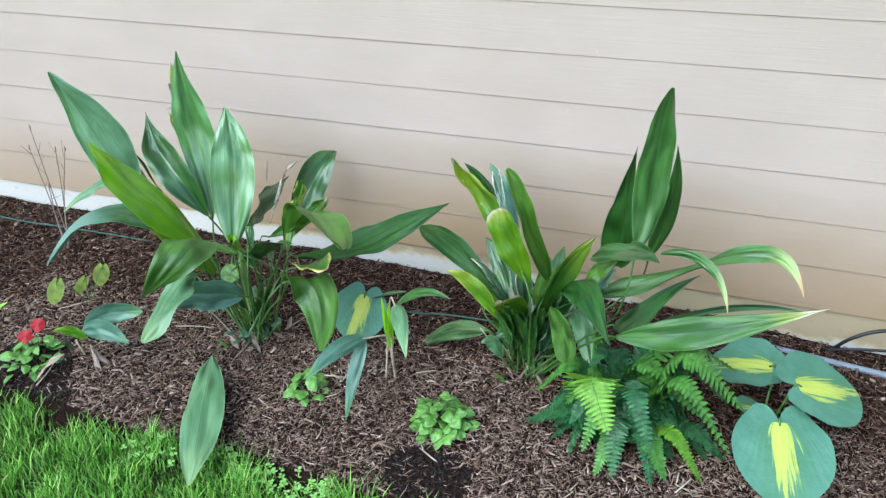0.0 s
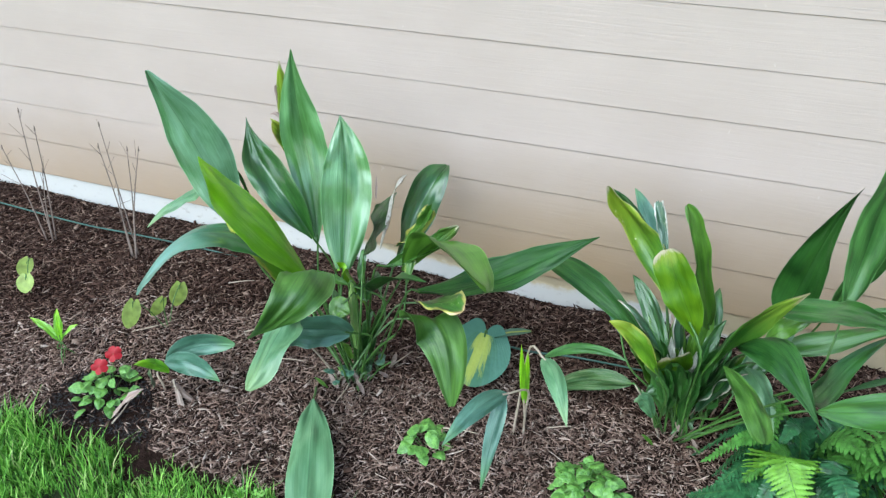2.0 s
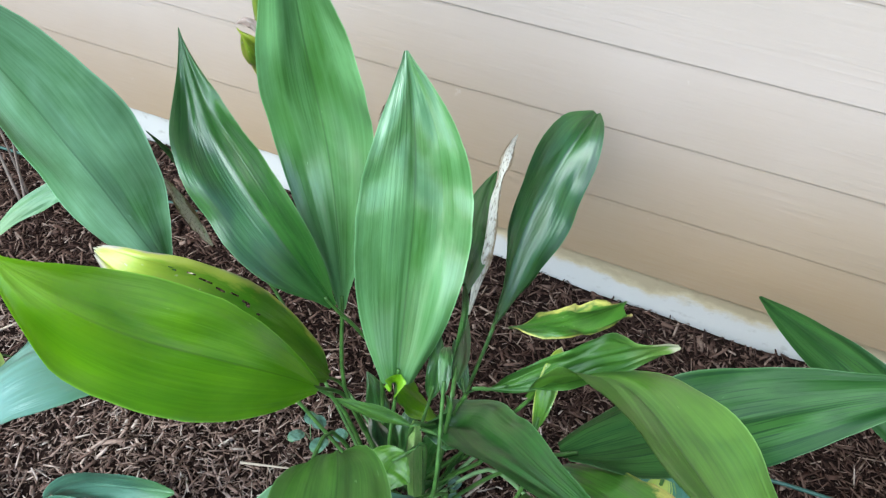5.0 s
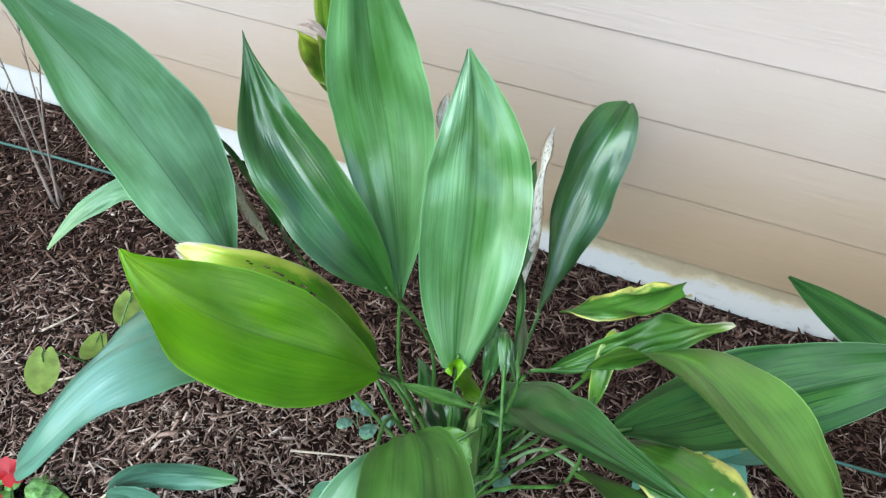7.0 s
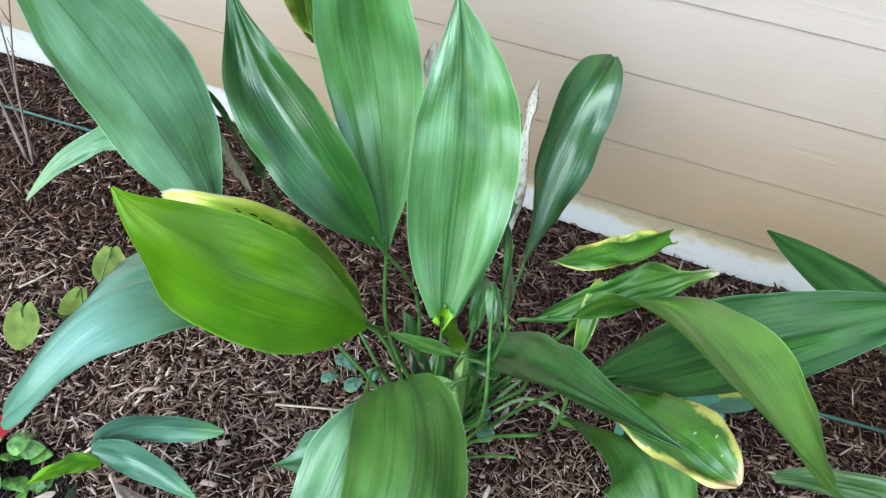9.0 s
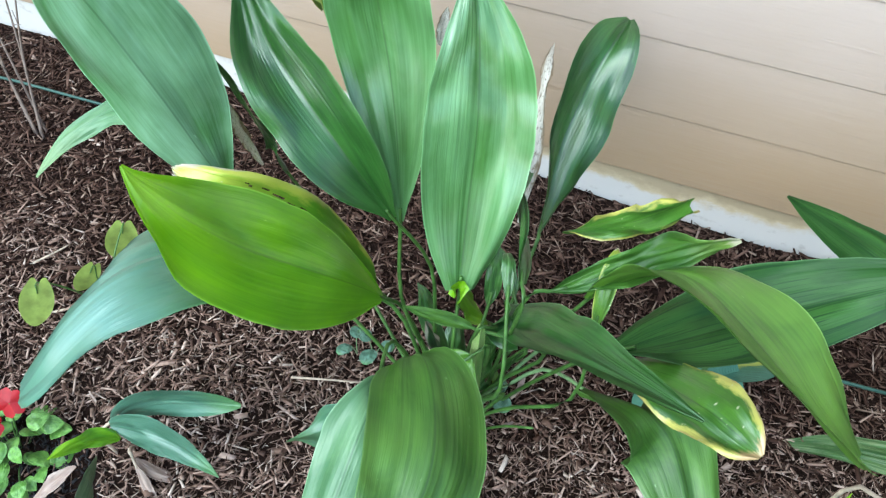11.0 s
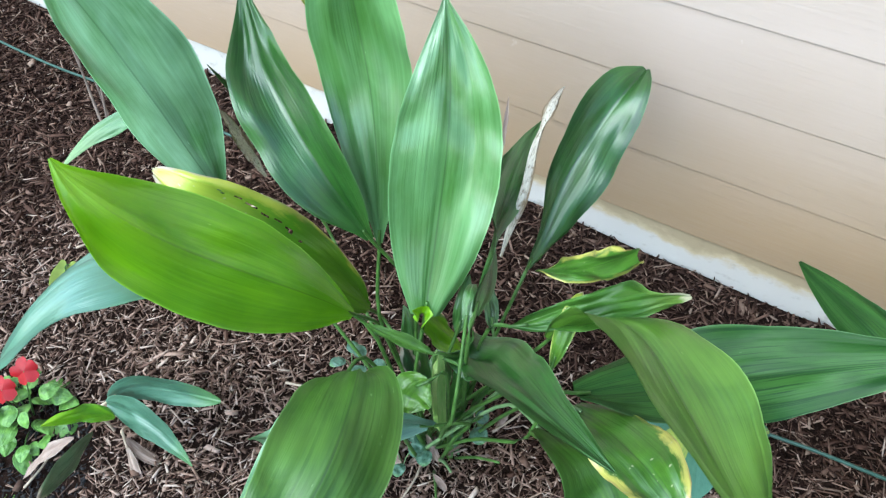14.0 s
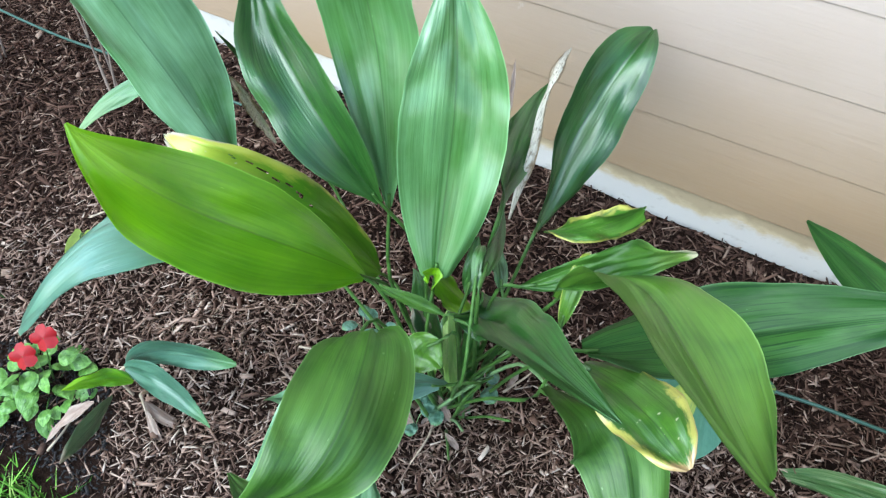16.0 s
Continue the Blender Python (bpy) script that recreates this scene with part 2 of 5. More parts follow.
def hosta_material():
    """Blue-green heart leaf with a feathered yellow flame; u turns round the joint, v runs out to the rim."""
    m, nt, p = material("hosta_leaf", (0.12, 0.3, 0.22), 0.5, 0.35)
    uv = nt.nodes.new("ShaderNodeUVMap")
    sep = nt.nodes.new("ShaderNodeSeparateXYZ")
    nt.links.new(uv.outputs[0], sep.inputs[0])
    turn = calc(nt, "MULTIPLY", calc(nt, "SUBTRACT", sep.outputs["X"], 0.5), 2 * math.pi)
    side_way = calc(nt, "MULTIPLY", calc(nt, "SINE", turn), sep.outputs["Y"])
    across = calc(nt, "ABSOLUTE", side_way)
    along = calc(nt, "MULTIPLY", calc(nt, "COSINE", turn), sep.outputs["Y"])
    info = nt.nodes.new("ShaderNodeObjectInfo")
    lengthwise = nt.nodes.new("ShaderNodeCombineXYZ")
    bow = calc(nt, "SUBTRACT", side_way, calc(nt, "MULTIPLY", calc(nt, "MULTIPLY", side_way, along), 0.45))
    nt.links.new(calc(nt, "MULTIPLY", bow, 24.0), lengthwise.inputs[0])
    nt.links.new(calc(nt, "MULTIPLY", along, 1.5), lengthwise.inputs[1])
    nt.links.new(calc(nt, "MULTIPLY", info.outputs["Random"], 20.0), lengthwise.inputs[2])
    ribs = noise_of(nt, lengthwise.outputs[0], 1.0, 3.0, 0.6)
    veins = calc(nt, "SINE", calc(nt, "MULTIPLY", bow, 70.0))
    puckers = noise_of(nt, stretched(nt, (1, 1, 1)), 55.0, 2.0, 0.5)
    feather = calc(nt, "MULTIPLY", calc(nt, "SUBTRACT", ribs, 0.5), 0.62)
    back_of = calc(nt, "MULTIPLY", calc(nt, "LESS_THAN", along, 0.0), 0.4)
    taper = calc(nt, "MULTIPLY", calc(nt, "MAXIMUM", calc(nt, "SUBTRACT", along, 0.3), 0.0), 0.24)
    reach = calc(nt, "ADD", calc(nt, "ADD", across, feather), calc(nt, "ADD", back_of, taper))
    green = ramp(nt, noise_of(nt, stretched(nt, (1, 1, 1)), 16.0, 4.0, 0.6), [(0.3, (0.055, 0.170, 0.115)), (0.7, (0.115, 0.275, 0.195))]).outputs["Color"]
    halo = ramp(nt, reach, [(0.15, (0.055, 0.185, 0.05)), (0.5, (0.08, 0.225, 0.15))]).outputs["Color"]
    green = mix(nt, 0.5, green, halo)
    green = mix(nt, calc(nt, "MULTIPLY", calc(nt, "ADD", veins, 1.0), 0.035), green, (0.03, 0.12, 0.06))
    flame = ramp(nt, reach, [(0.05, (0.95, 0.95, 0.95)), (0.15, (0.75, 0.75, 0.75)), (0.21, (0, 0, 0))]).outputs["Color"]
    colour = mix(nt, flame, green, mix(nt, ribs, (0.40, 0.50, 0.06), (0.58, 0.60, 0.15)))
    nt.links.new(colour, p.inputs["Base Color"])
    bump(nt, p, calc(nt, "ADD", calc(nt, "MULTIPLY", veins, 0.10), calc(nt, "ADD", calc(nt, "MULTIPLY", ribs, 0.6), calc(nt, "MULTIPLY", puckers, 1.6))), 0.4, 0.004)
    through_light(nt, p, colour, 0.15)
    return m


def lawn_ground():
    """Dark soil under the near grass; farther out the closed lawn itself."""
    m, nt, p = material("lawn_ground", (0.03, 0.04, 0.015), 0.95, 0.2)
    tc = nt.nodes.new("ShaderNodeTexCoord")
    sep = nt.nodes.new("ShaderNodeSeparateXYZ")
    nt.links.new(tc.outputs["Object"], sep.inputs[0])
    n = noise_of(nt, stretched(nt, (1, 1, 1)), 25.0, 6.0, 0.7)
    soil = ramp(nt, n, [(0.3, (0.012, 0.014, 0.006)), (0.7, (0.04, 0.055, 0.018))]).outputs["Color"]
    turf = ramp(nt, n, [(0.3, (0.022, 0.070, 0.009)), (0.7, (0.075, 0.170, 0.026))]).outputs["Color"]
    far = calc(nt, "MAXIMUM", calc(nt, "LESS_THAN", sep.outputs["Y"], -1.95), calc(nt, "GREATER_THAN", calc(nt, "ABSOLUTE", sep.outputs["X"]), 2.4))
    nt.links.new(mix(nt, far, soil, turf), p.inputs["Base Color"])
    bump(nt, p, n, 0.6, 0.02)
    return m


def plain(name, colour, rough=0.6, spread=0.25, scale=40.0, share=0.0):
    m, nt, p = material(name, colour, rough)
    n = noise_of(nt, stretched(nt, (1, 1, 1)), scale, 4.0)
    low = tuple(c * (1 - spread) for c in colour)
    high = tuple(min(1, c * (1 + spread)) for c in colour)
    c = ramp(nt, n, [(0.3, low), (0.7, high)]).outputs["Color"]
    nt.links.new(c, p.inputs["Base Color"])
    bump(nt, p, n, 0.3, 0.002)
    if share:
        through_light(nt, p, c, share)
    return m


SIDING, CONCRETE, SOIL, GRASS = siding_material(), foundation_material(), soil_material(), lawn_material()
BARK = chip_material("fresh_bark", [(0.0, (0.018, 0.009, 0.007)), (0.45, (0.085, 0.044, 0.032)), (0.85, (0.21, 0.125, 0.093)), (1.0, (0.44, 0.31, 0.24))])
WORN = chip_material("weathered_bark", [(0.0, (0.05, 0.029, 0.022)), (0.3, (0.21, 0.125, 0.096)), (0.7, (0.46, 0.305, 0.240)), (0.9, (0.62, 0.45, 0.37)), (1.0, (0.80, 0.65, 0.55))])
GREEN = leaf_material("dark_green_leaf", (0.015, 0.080, 0.012), (0.078, 0.225, 0.048))
FRESH = leaf_material("fresh_green_leaf", (0.042, 0.130, 0.009), (0.118, 0.275, 0.028), rough=0.34, gloss=0.5)
LIME = leaf_material("lime_green_leaf", (0.106, 0.330, 0.004), (0.235, 0.545, 0.012), tip=(0.30, 0.62, 0.004), turn_at=(0.55, 1.0), rough=0.30, gloss=0.75)
YELLOWED = leaf_material("yellowed_leaf", (0.035, 0.125, 0.010), (0.10, 0.24, 0.018), edge=(0.36, 0.42, 0.07), tip=(0.26, 0.36, 0.025), dry=(0.55, 0.48, 0.34), turn_at=(0.35, 0.9), gloss=0.4)
ARCHED = leaf_material("pale_ended_leaf", (0.016, 0.085, 0.011), (0.062, 0.190, 0.030), tip=(0.34, 0.45, 0.16), dry=(0.5, 0.3, 0.12), turn_at=(0.62, 0.8), rough=0.36, gloss=0.45)
# paler copy of the green leaf, with reflected sky sheen put into its colour
SHEEN_PALE = leaf_material("sheen_tinted_leaf", (0.040, 0.150, 0.018), (0.150, 0.345, 0.130))
# bluish-white tint stands in for the sky mirrored in the big left leaf
SHEEN_BLUISH = leaf_material("blue_sheen_tinted_leaf", (0.050, 0.165, 0.045), (0.205, 0.385, 0.235))
MATT = leaf_material("dull_green_leaf", (0.021, 0.078, 0.007), (0.080, 0.205, 0.024), rough=0.46, gloss=0.15)
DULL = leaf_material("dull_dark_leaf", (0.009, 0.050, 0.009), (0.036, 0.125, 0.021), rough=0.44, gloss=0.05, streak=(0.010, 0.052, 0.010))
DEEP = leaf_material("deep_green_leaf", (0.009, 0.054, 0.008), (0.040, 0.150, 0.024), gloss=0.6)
CUPPED = leaf_material("yellow_green_leaf", (0.083, 0.242, 0.009), (0.187, 0.407, 0.020), edge=(0.5, 0.5, 0.12), tip=(0.42, 0.50, 0.04), turn_at=(0.4, 0.95))
HOLED = leaf_material("holed_leaf", (0.085, 0.27, 0.012), (0.19, 0.44, 0.025), edge=(0.52, 0.56, 0.08), tip=(0.52, 0.54, 0.07), dry=(0.50, 0.42, 0.33), turn_at=(0.5, 0.95), dry_at=0.955, gloss=0.5)
TIPPED = leaf_material("yellow_tipped_leaf", (0.013, 0.077, 0.007), (0.053, 0.181, 0.019), tip=(0.34, 0.38, 0.08), dry=(0.6, 0.52, 0.38), turn_at=(0.75, 0.95), rough=0.40, gloss=0.4)
SHEATH = leaf_material("pale_sheath", (0.14, 0.30, 0.06), (0.40, 0.52, 0.20), streak=(0.20, 0.42, 0.08), rough=0.45, gloss=0.2)
STUB = leaf_material("bleached_leaf", (0.30, 0.29, 0.24), (0.70, 0.69, 0.62), rough=0.6, gloss=0.2)
EDGED = leaf_material("yellow_edged_leaf", (0.025, 0.103, 0.011), (0.086, 0.230, 0.025), edge=(0.56, 0.52, 0.12), dry=(0.54, 0.36, 0.17))
PALE = leaf_material("pale_bluish_leaf", (0.060, 0.175, 0.070), (0.150, 0.305, 0.140), tip=(0.25, 0.39, 0.17), rough=0.40, gloss=0.3)
CURLED = leaf_material("curled_leaf", (0.016, 0.080, 0.009), (0.066, 0.190, 0.022), tip=(0.24, 0.38, 0.08), dry=(0.58, 0.54, 0.38), turn_at=(0.72, 1.0), rough=0.42, gloss=0.15, dry_at=0.955)
TORN = leaf_material("torn_leaf", (0.018, 0.07, 0.028), (0.05, 0.14, 0.055), edge=(0.5, 0.47, 0.40), dry=(0.4, 0.33, 0.25))
SPEAR = leaf_material("fresh_spear_leaf", (0.026, 0.115, 0.010), (0.085, 0.235, 0.022), tip=(0.30, 0.42, 0.04), dry=(0.5, 0.42, 0.25), turn_at=(0.55, 1.0), gloss=0.8)
# dark foot and bluish end: shade and sheen painted along the blade
SHEEN_END = leaf_material("sheen_tinted_end_leaf", (0.016, 0.075, 0.022), (0.055, 0.175, 0.060), tip=(0.110, 0.260, 0.185), turn_at=(0.30, 0.60), rough=0.28, gloss=1.0)
SHRED = leaf_material("shredded_leaf", (0.016, 0.066, 0.014), (0.058, 0.140, 0.038), dry=(0.45, 0.40, 0.28), streak=(0.13, 0.19, 0.08), rough=0.42, gloss=0.15)
WITHERED = leaf_material("withered_leaf", (0.50, 0.43, 0.34), (0.86, 0.82, 0.72), rough=0.7, gloss=0.0, streak=(0.66, 0.62, 0.50), edge=(0.30, 0.22, 0.14), specks=(0.20, 0.13, 0.07))
CUP = leaf_material("lime_cupped_leaf", (0.042, 0.125, 0.003), (0.105, 0.225, 0.006), tip=(0.24, 0.30, 0.03), dry=(0.42, 0.36, 0.24), turn_at=(0.8, 1.0), rough=0.5, gloss=0.0, dry_at=0.96)
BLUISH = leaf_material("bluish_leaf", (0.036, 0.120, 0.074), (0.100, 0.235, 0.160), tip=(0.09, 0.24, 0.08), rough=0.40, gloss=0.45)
GREYISH = leaf_material("greyish_green_leaf", (0.05, 0.105, 0.045), (0.14, 0.215, 0.11), rough=0.5, gloss=0.2, dry=(0.42, 0.36, 0.27), dry_at=0.9)
DRIED = leaf_material("dried_leaf", (0.30, 0.20, 0.16), (0.52, 0.40, 0.34), rough=0.7, gloss=0.1)
STALK = plain("leaf_stalk", (0.055, 0.135, 0.028), 0.4, 0.4, 60.0)
PALE_STALK = plain("pale_stalk", (0.16, 0.27, 0.12), 0.45, 0.3, 60.0)
STRAW = plain("dry_stalk", (0.42, 0.33, 0.25), 0.8, 0.3, 80.0)
TWIG = plain("grey_twig", (0.19, 0.14, 0.115), 0.85, 0.3, 90.0)
TUBE = plain("green_tube", (0.026, 0.080, 0.062), 0.45, 0.15, 30.0)
CABLE = plain("black_cable", (0.012, 0.012, 0.014), 0.45, 0.2, 30.0)
HOSE = plain("grey_blue_hose", (0.17, 0.20, 0.24), 0.5, 0.15, 30.0)
PETAL = plain("red_petal", (0.36, 0.003, 0.010), 0.5, 0.2, 60.0, 0.25)
HERB = leaf_material("soft_green_leaf", (0.055, 0.185, 0.022), (0.17, 0.40, 0.06), rough=0.5, gloss=0.5)
FERN = plain("fern_green", (0.030, 0.122, 0.044), 0.32, 0.6, 60.0, 0.12)
FERN_MID = plain("light_fern_green", (0.085, 0.25, 0.045), 0.4, 0.4, 60.0, 0.2)
FERN_NEW = plain("young_fern_green", (0.16, 0.36, 0.04), 0.45, 0.3, 50.0, 0.25)
ROUND = plain("yellow_green_leaf", (0.30, 0.39, 0.09), 0.5, 0.3, 40.0, 0.25)
HOSTA = hosta_material()
CRUMB = plain("potting_soil", (0.022, 0.02, 0.021), 1.0, 0.5, 120.0)
LAWN_SOIL = lawn_ground()


# ---- shapes ----
def mesh_of(name, verts, faces, mat, smooth=True, uvs=None):
    me = bpy.data.meshes.new(name)
    me.from_pydata(verts, [], faces)
    if uvs is not None:
        layer = me.uv_layers.new(name="UVMap")
        idx = np.empty(len(me.loops), dtype=np.int32)
        me.loops.foreach_get("vertex_index", idx)
        layer.data.foreach_set("uv", np.asarray(uvs, dtype=np.float32)[idx].ravel())
    if smooth:
        me.polygons.foreach_set("use_smooth", np.ones(len(me.polygons), dtype=bool))
    me.materials.append(mat)
    me.update()
    return me


def child(ob, parent, label=""):
    ob.parent = parent
    if parent is not None:
        ob.matrix_parent_inverse = Matrix.Translation(-parent.location)
    return tagged(ob, label) if label else ob


def thing(name, at, label, category, group=""):
    ob = new(name)
    ob.location = at
    ob.empty_display_size = 0.05
    return tagged(ob, label, category, group)


def curve_points(points, n):
    """n + 1 points of a smooth curve through the given ones."""
    p = [Vector(q) for q in points]
    p = [p[0] * 2 - p[1], *p, p[-1] * 2 - p[-2]]
    out = []
    spans = len(p) - 3
    for i in range(n + 1):
        x = min(i / n * spans, spans - 1e-6)
        k, f = int(x), x - int(x)
        a, b, c, d = p[k:k + 4]
        out.append(0.5 * (2 * b + (c - a) * f + (2 * a - 5 * b + 4 * c - d) * f * f + (3 * b - a - 3 * c + d) * f ** 3))
    return out


def tube(name, points, radius, mat, parent=None, end=None, sides=7, n=16, label=""):
    """A tapering round stem along a curve, in world places."""
    pts = curve_points(points, n)
    verts, faces = [], []
    up = Vector((0.3, 0.2, 1)).normalized()
    end = radius if end is None else end
    for i, q in enumerate(pts):
        d = (pts[min(i + 1, n)] - pts[max(i - 1, 0)]).normalized()
        a = d.cross(up if abs(d.dot(up)) < 0.95 else Vector((1, 0, 0))).normalized()
        b = d.cross(a)
        r = radius + (end - radius) * i / n
        for j in range(sides):
            w = 2 * math.pi * j / sides
            verts.append(q + (a * math.cos(w) + b * math.sin(w)) * r)
    for i in range(n):
        for j in range(sides):
            k = (j + 1) % sides
            faces.append((i * sides + j, i * sides + k, (i + 1) * sides + k, (i + 1) * sides + j))
    faces.append(tuple(range(sides))[::-1])
    faces.append(tuple(n * sides + j for j in range(sides)))
    ob = new(name, mesh_of(name, verts, faces, mat))
    return child(ob, parent, label) if parent is not None else ob


def blade_mesh(name, base, low, high, tip, side, mat, twist=0.0, foot=0.6, point=0.9, fold=0.26, wave=0.007, rows=30, cols=22, ragged=0.025, torn=0.0, holes=()):
    """A blade on the curve base, low, high, tip; side is half its width; foot and point shape its two ends; torn is the share of its tip that has broken off."""
    base, low, high, tip, side = (Vector(v) for v in (base, low, high, tip, side))
    half = side.length
    peak = foot / (foot + point)
    top = peak ** foot * (1 - peak) ** point
    seed = random.random() * 50
    front, back, uvs = [], [], []

    def section(v):
        q = base * (1 - v) ** 3 + low * 3 * v * (1 - v) ** 2 + high * 3 * v * v * (1 - v) + tip * v ** 3
        d = ((low - base) * (1 - v) ** 2 + (high - low) * 2 * v * (1 - v) + (tip - high) * v * v).normalized()
        s = side - d * side.dot(d)
        s = s.normalized() if s.length > 1e-6 else d.orthogonal().normalized()
        nrm = s.cross(d)
        a = twist * (v - 0.5)
        s = s * math.cos(a) + nrm * math.sin(a)
        vv = min(max(v, 0.012), 0.992)
        return q, s, s.cross(d), half * vv ** foot * (1 - vv) ** point / top

    for i in range(rows + 1):
        v = i / rows
        q, s, nrm, w = section(v)
        for j in range(cols + 1):
            u = j / cols * 2 - 1
            if torn:
                v = i / rows * (1 - torn * (1 + 0.7 * noise.noise((u * 4 + seed, 0.5, 0)) + 0.5 * noise.noise((u * 11, seed, 0))))
                q, s, nrm, w = section(v)
            edge = 1 + ragged * noise.noise((seed, v * 14, u * 3)) if abs(u) > 0.6 else 1
            full = min(1, w / 0.03)
            lift = fold * w * (abs(u) ** 0.9 - 0.35) + wave * full * (2 * noise.noise((u * 1.3 + seed, v * 4.0, 0)) * (0.3 + abs(u)) + 0.07 * math.sin(abs(u) * 13 + seed + 2 * v))
            lift += wave * full * (0.22 * noise.noise((u * 5.5, v * 2.4, seed)) + 1.1 * max(0.0, abs(u) - 0.6) * noise.noise((seed + u, v * 11.0, 3.0)))
            place = q + s * (u * w * edge) + nrm * lift
            front.append(place)
            back.append(place - nrm * 0.0007)
            uvs.append((j / cols, v))
    c = cols + 1
    n = len(front)
    faces = []
    for i in range(rows):
        for j in range(cols):
            if (i, j) in holes:
                continue
            a = i * c + j
            faces.append((a, a + 1, a + c + 1, a + c))
            faces.append((n + a, n + a + c, n + a + c + 1, n + a + 1))
    me = mesh_of(name, front + back, faces, mat, True, uvs + uvs)
    breadth = me.attributes.new("breadth", "FLOAT", "POINT")
    breadth.data.foreach_set("value", np.full(2 * n, min(1.1, half / 0.055), dtype=np.float32))
    return me


def leaf(plant, base, low, high, tip, side, mat, label="", stalk=True, root=None, thick=0.0034, stalk_mat=None, **shape):
    """A strap leaf of a plant, with its stalk from the clump to the blade's foot."""
    ob = child(new("leaf", blade_mesh("leaf", base, low, high, tip, side, mat, **shape)), plant, label)
    if stalk:
        base, low = Vector(base), Vector(low)
        if root is None:
            lean = base - plant.location
            root = plant.location + Vector((lean.x * 0.12 + random.uniform(-0.035, 0.035), lean.y * 0.12 + random.uniform(-0.035, 0.035), -0.01))
        root = Vector(root)
        way = (low - base).normalized()
        elbow = base - way * (base - root).length * (0.3 if way.z > 0.3 else 0.08)
        half = root.lerp(elbow, 0.5) + Vector((0, 0, 0.015))
        s = tube("stalk", [root, half, elbow, base, base + way * 0.02], thick, stalk_mat or STALK, None, thick * 0.7, 6, 14)
        s.parent = ob
    return ob


# ---- ground ----
BED_EDGE = -1.03


def bed_height(x, y):
    z = 0.105 + 0.02 * noise.noise((x * 2.2, y * 2.2, 0.3)) + 0.008 * noise.noise((x * 7, y * 7, 1.7))
    out = max(0.0, (-y - 0.72) / 0.33)
    z -= 0.085 * min(out, 1.25) ** 1.5
    z -= 0.05 * max(0.0, min(1.0, (x - 1.6) / 0.8))
    return z


def edge_line(x):
    return BED_EDGE + 0.03 * noise.noise((x * 1.7, 4.0, 0)) + 0.015 * noise.noise((x * 6, 9.0, 0))


def grid_object(name, xs, ys, height, mat):
    verts = [(x, y, height(x, y)) for y in ys for x in xs]
    w = len(xs)
    faces = [(j * w + i, j * w + i + 1, (j + 1) * w + i + 1, (j + 1) * w + i) for j in range(len(ys) - 1) for i in range(w - 1)]
    return new(name, mesh_of(name, verts, faces, mat))


def ground_height(x, y):
    return 0.0 + 0.008 * noise.noise((x * 1.5, y * 1.5, 2.0)) if abs(x) < 8 and y > -6 else 0.0


ground_xs = [-300, -80, -30, -12, *np.linspace(-6, 6, 61), 12, 30, 80, 300]
ground_ys = [-300, -80, -30, -12, *np.linspace(-6, 0.4, 41)]
ground = tagged(grid_object("ground", [float(v) for v in ground_xs], [float(v) for v in ground_ys], ground_height, LAWN_SOIL), "lawn soil under the short green grass", "ground", kind="structure")
bed = tagged(grid_object("mulch_bed", [float(v) for v in np.linspace(-3.0, 3.6, 160)], [float(v) for v in np.linspace(-1.12, 0.03, 40)], bed_height, SOIL), "dark brown planting bed along the house wall", "planting bed", kind="structure")

# ---- house wall ----
LAP, FOOT, FIRST = 0.152, 0.2, 0.352
wall = new("wall_north", mesh_of("wall_north", [(x, y, z) for x in (-6, 7) for y in (0.016, 0.2) for z in (FOOT + 0.01, 3.4)],
           [(0, 1, 3, 2), (4, 6, 7, 5), (0, 4, 5, 1), (2, 3, 7, 6), (1, 5, 7, 3), (0, 2, 6, 4)], SIDING, False))
tagged(wall, "house wall clad in beige painted lap siding boards", "wall", kind="structure")
footing = new("foundation", mesh_of("foundation", [(x, y, z) for x in (-6, 7) for y in (0.007, 0.2) for z in (-0.4, FOOT + 0.02)],
              [(0, 1, 3, 2), (4, 6, 7, 5), (0, 4, 5, 1), (2, 3, 7, 6), (1, 5, 7, 3), (0, 2, 6, 4)], CONCRETE, False))
tagged(footing, "white painted concrete foundation with tan stains", "foundation", kind="structure")


def board(low, high):
    """A lap board: thick proud foot, top tucked behind the next one."""
    n = 120
    verts, faces = [], []
    for i in range(n + 1):
        x = -6 + 13 * i / n
        dz = 0.0012 * noise.noise((x * 1.1, low * 9, 0))
        dy = 0.0012 * noise.noise((x * 0.9, low * 7, 5))
        verts += [(x, 0.009 + dy, low + dz), (x, 0.0008 + dy, low + dz), (x, 0.0 + dy, low + 0.0015 + dz), (x, 0.0030 + dy, high + 0.02), (x, 0.0158, high + 0.02)]
    for i in range(n):
        for j in range(4):
            a = i * 5 + j
            faces.append((a, a + 5, a + 6, a + 1))
    ob = new("siding_board", mesh_of("siding_board", verts, faces, SIDING, False))
    ob.parent = wall


board(FOOT, FIRST)
for k in range(20):
    board(FIRST + k * LAP, FIRST + (k + 1) * LAP)

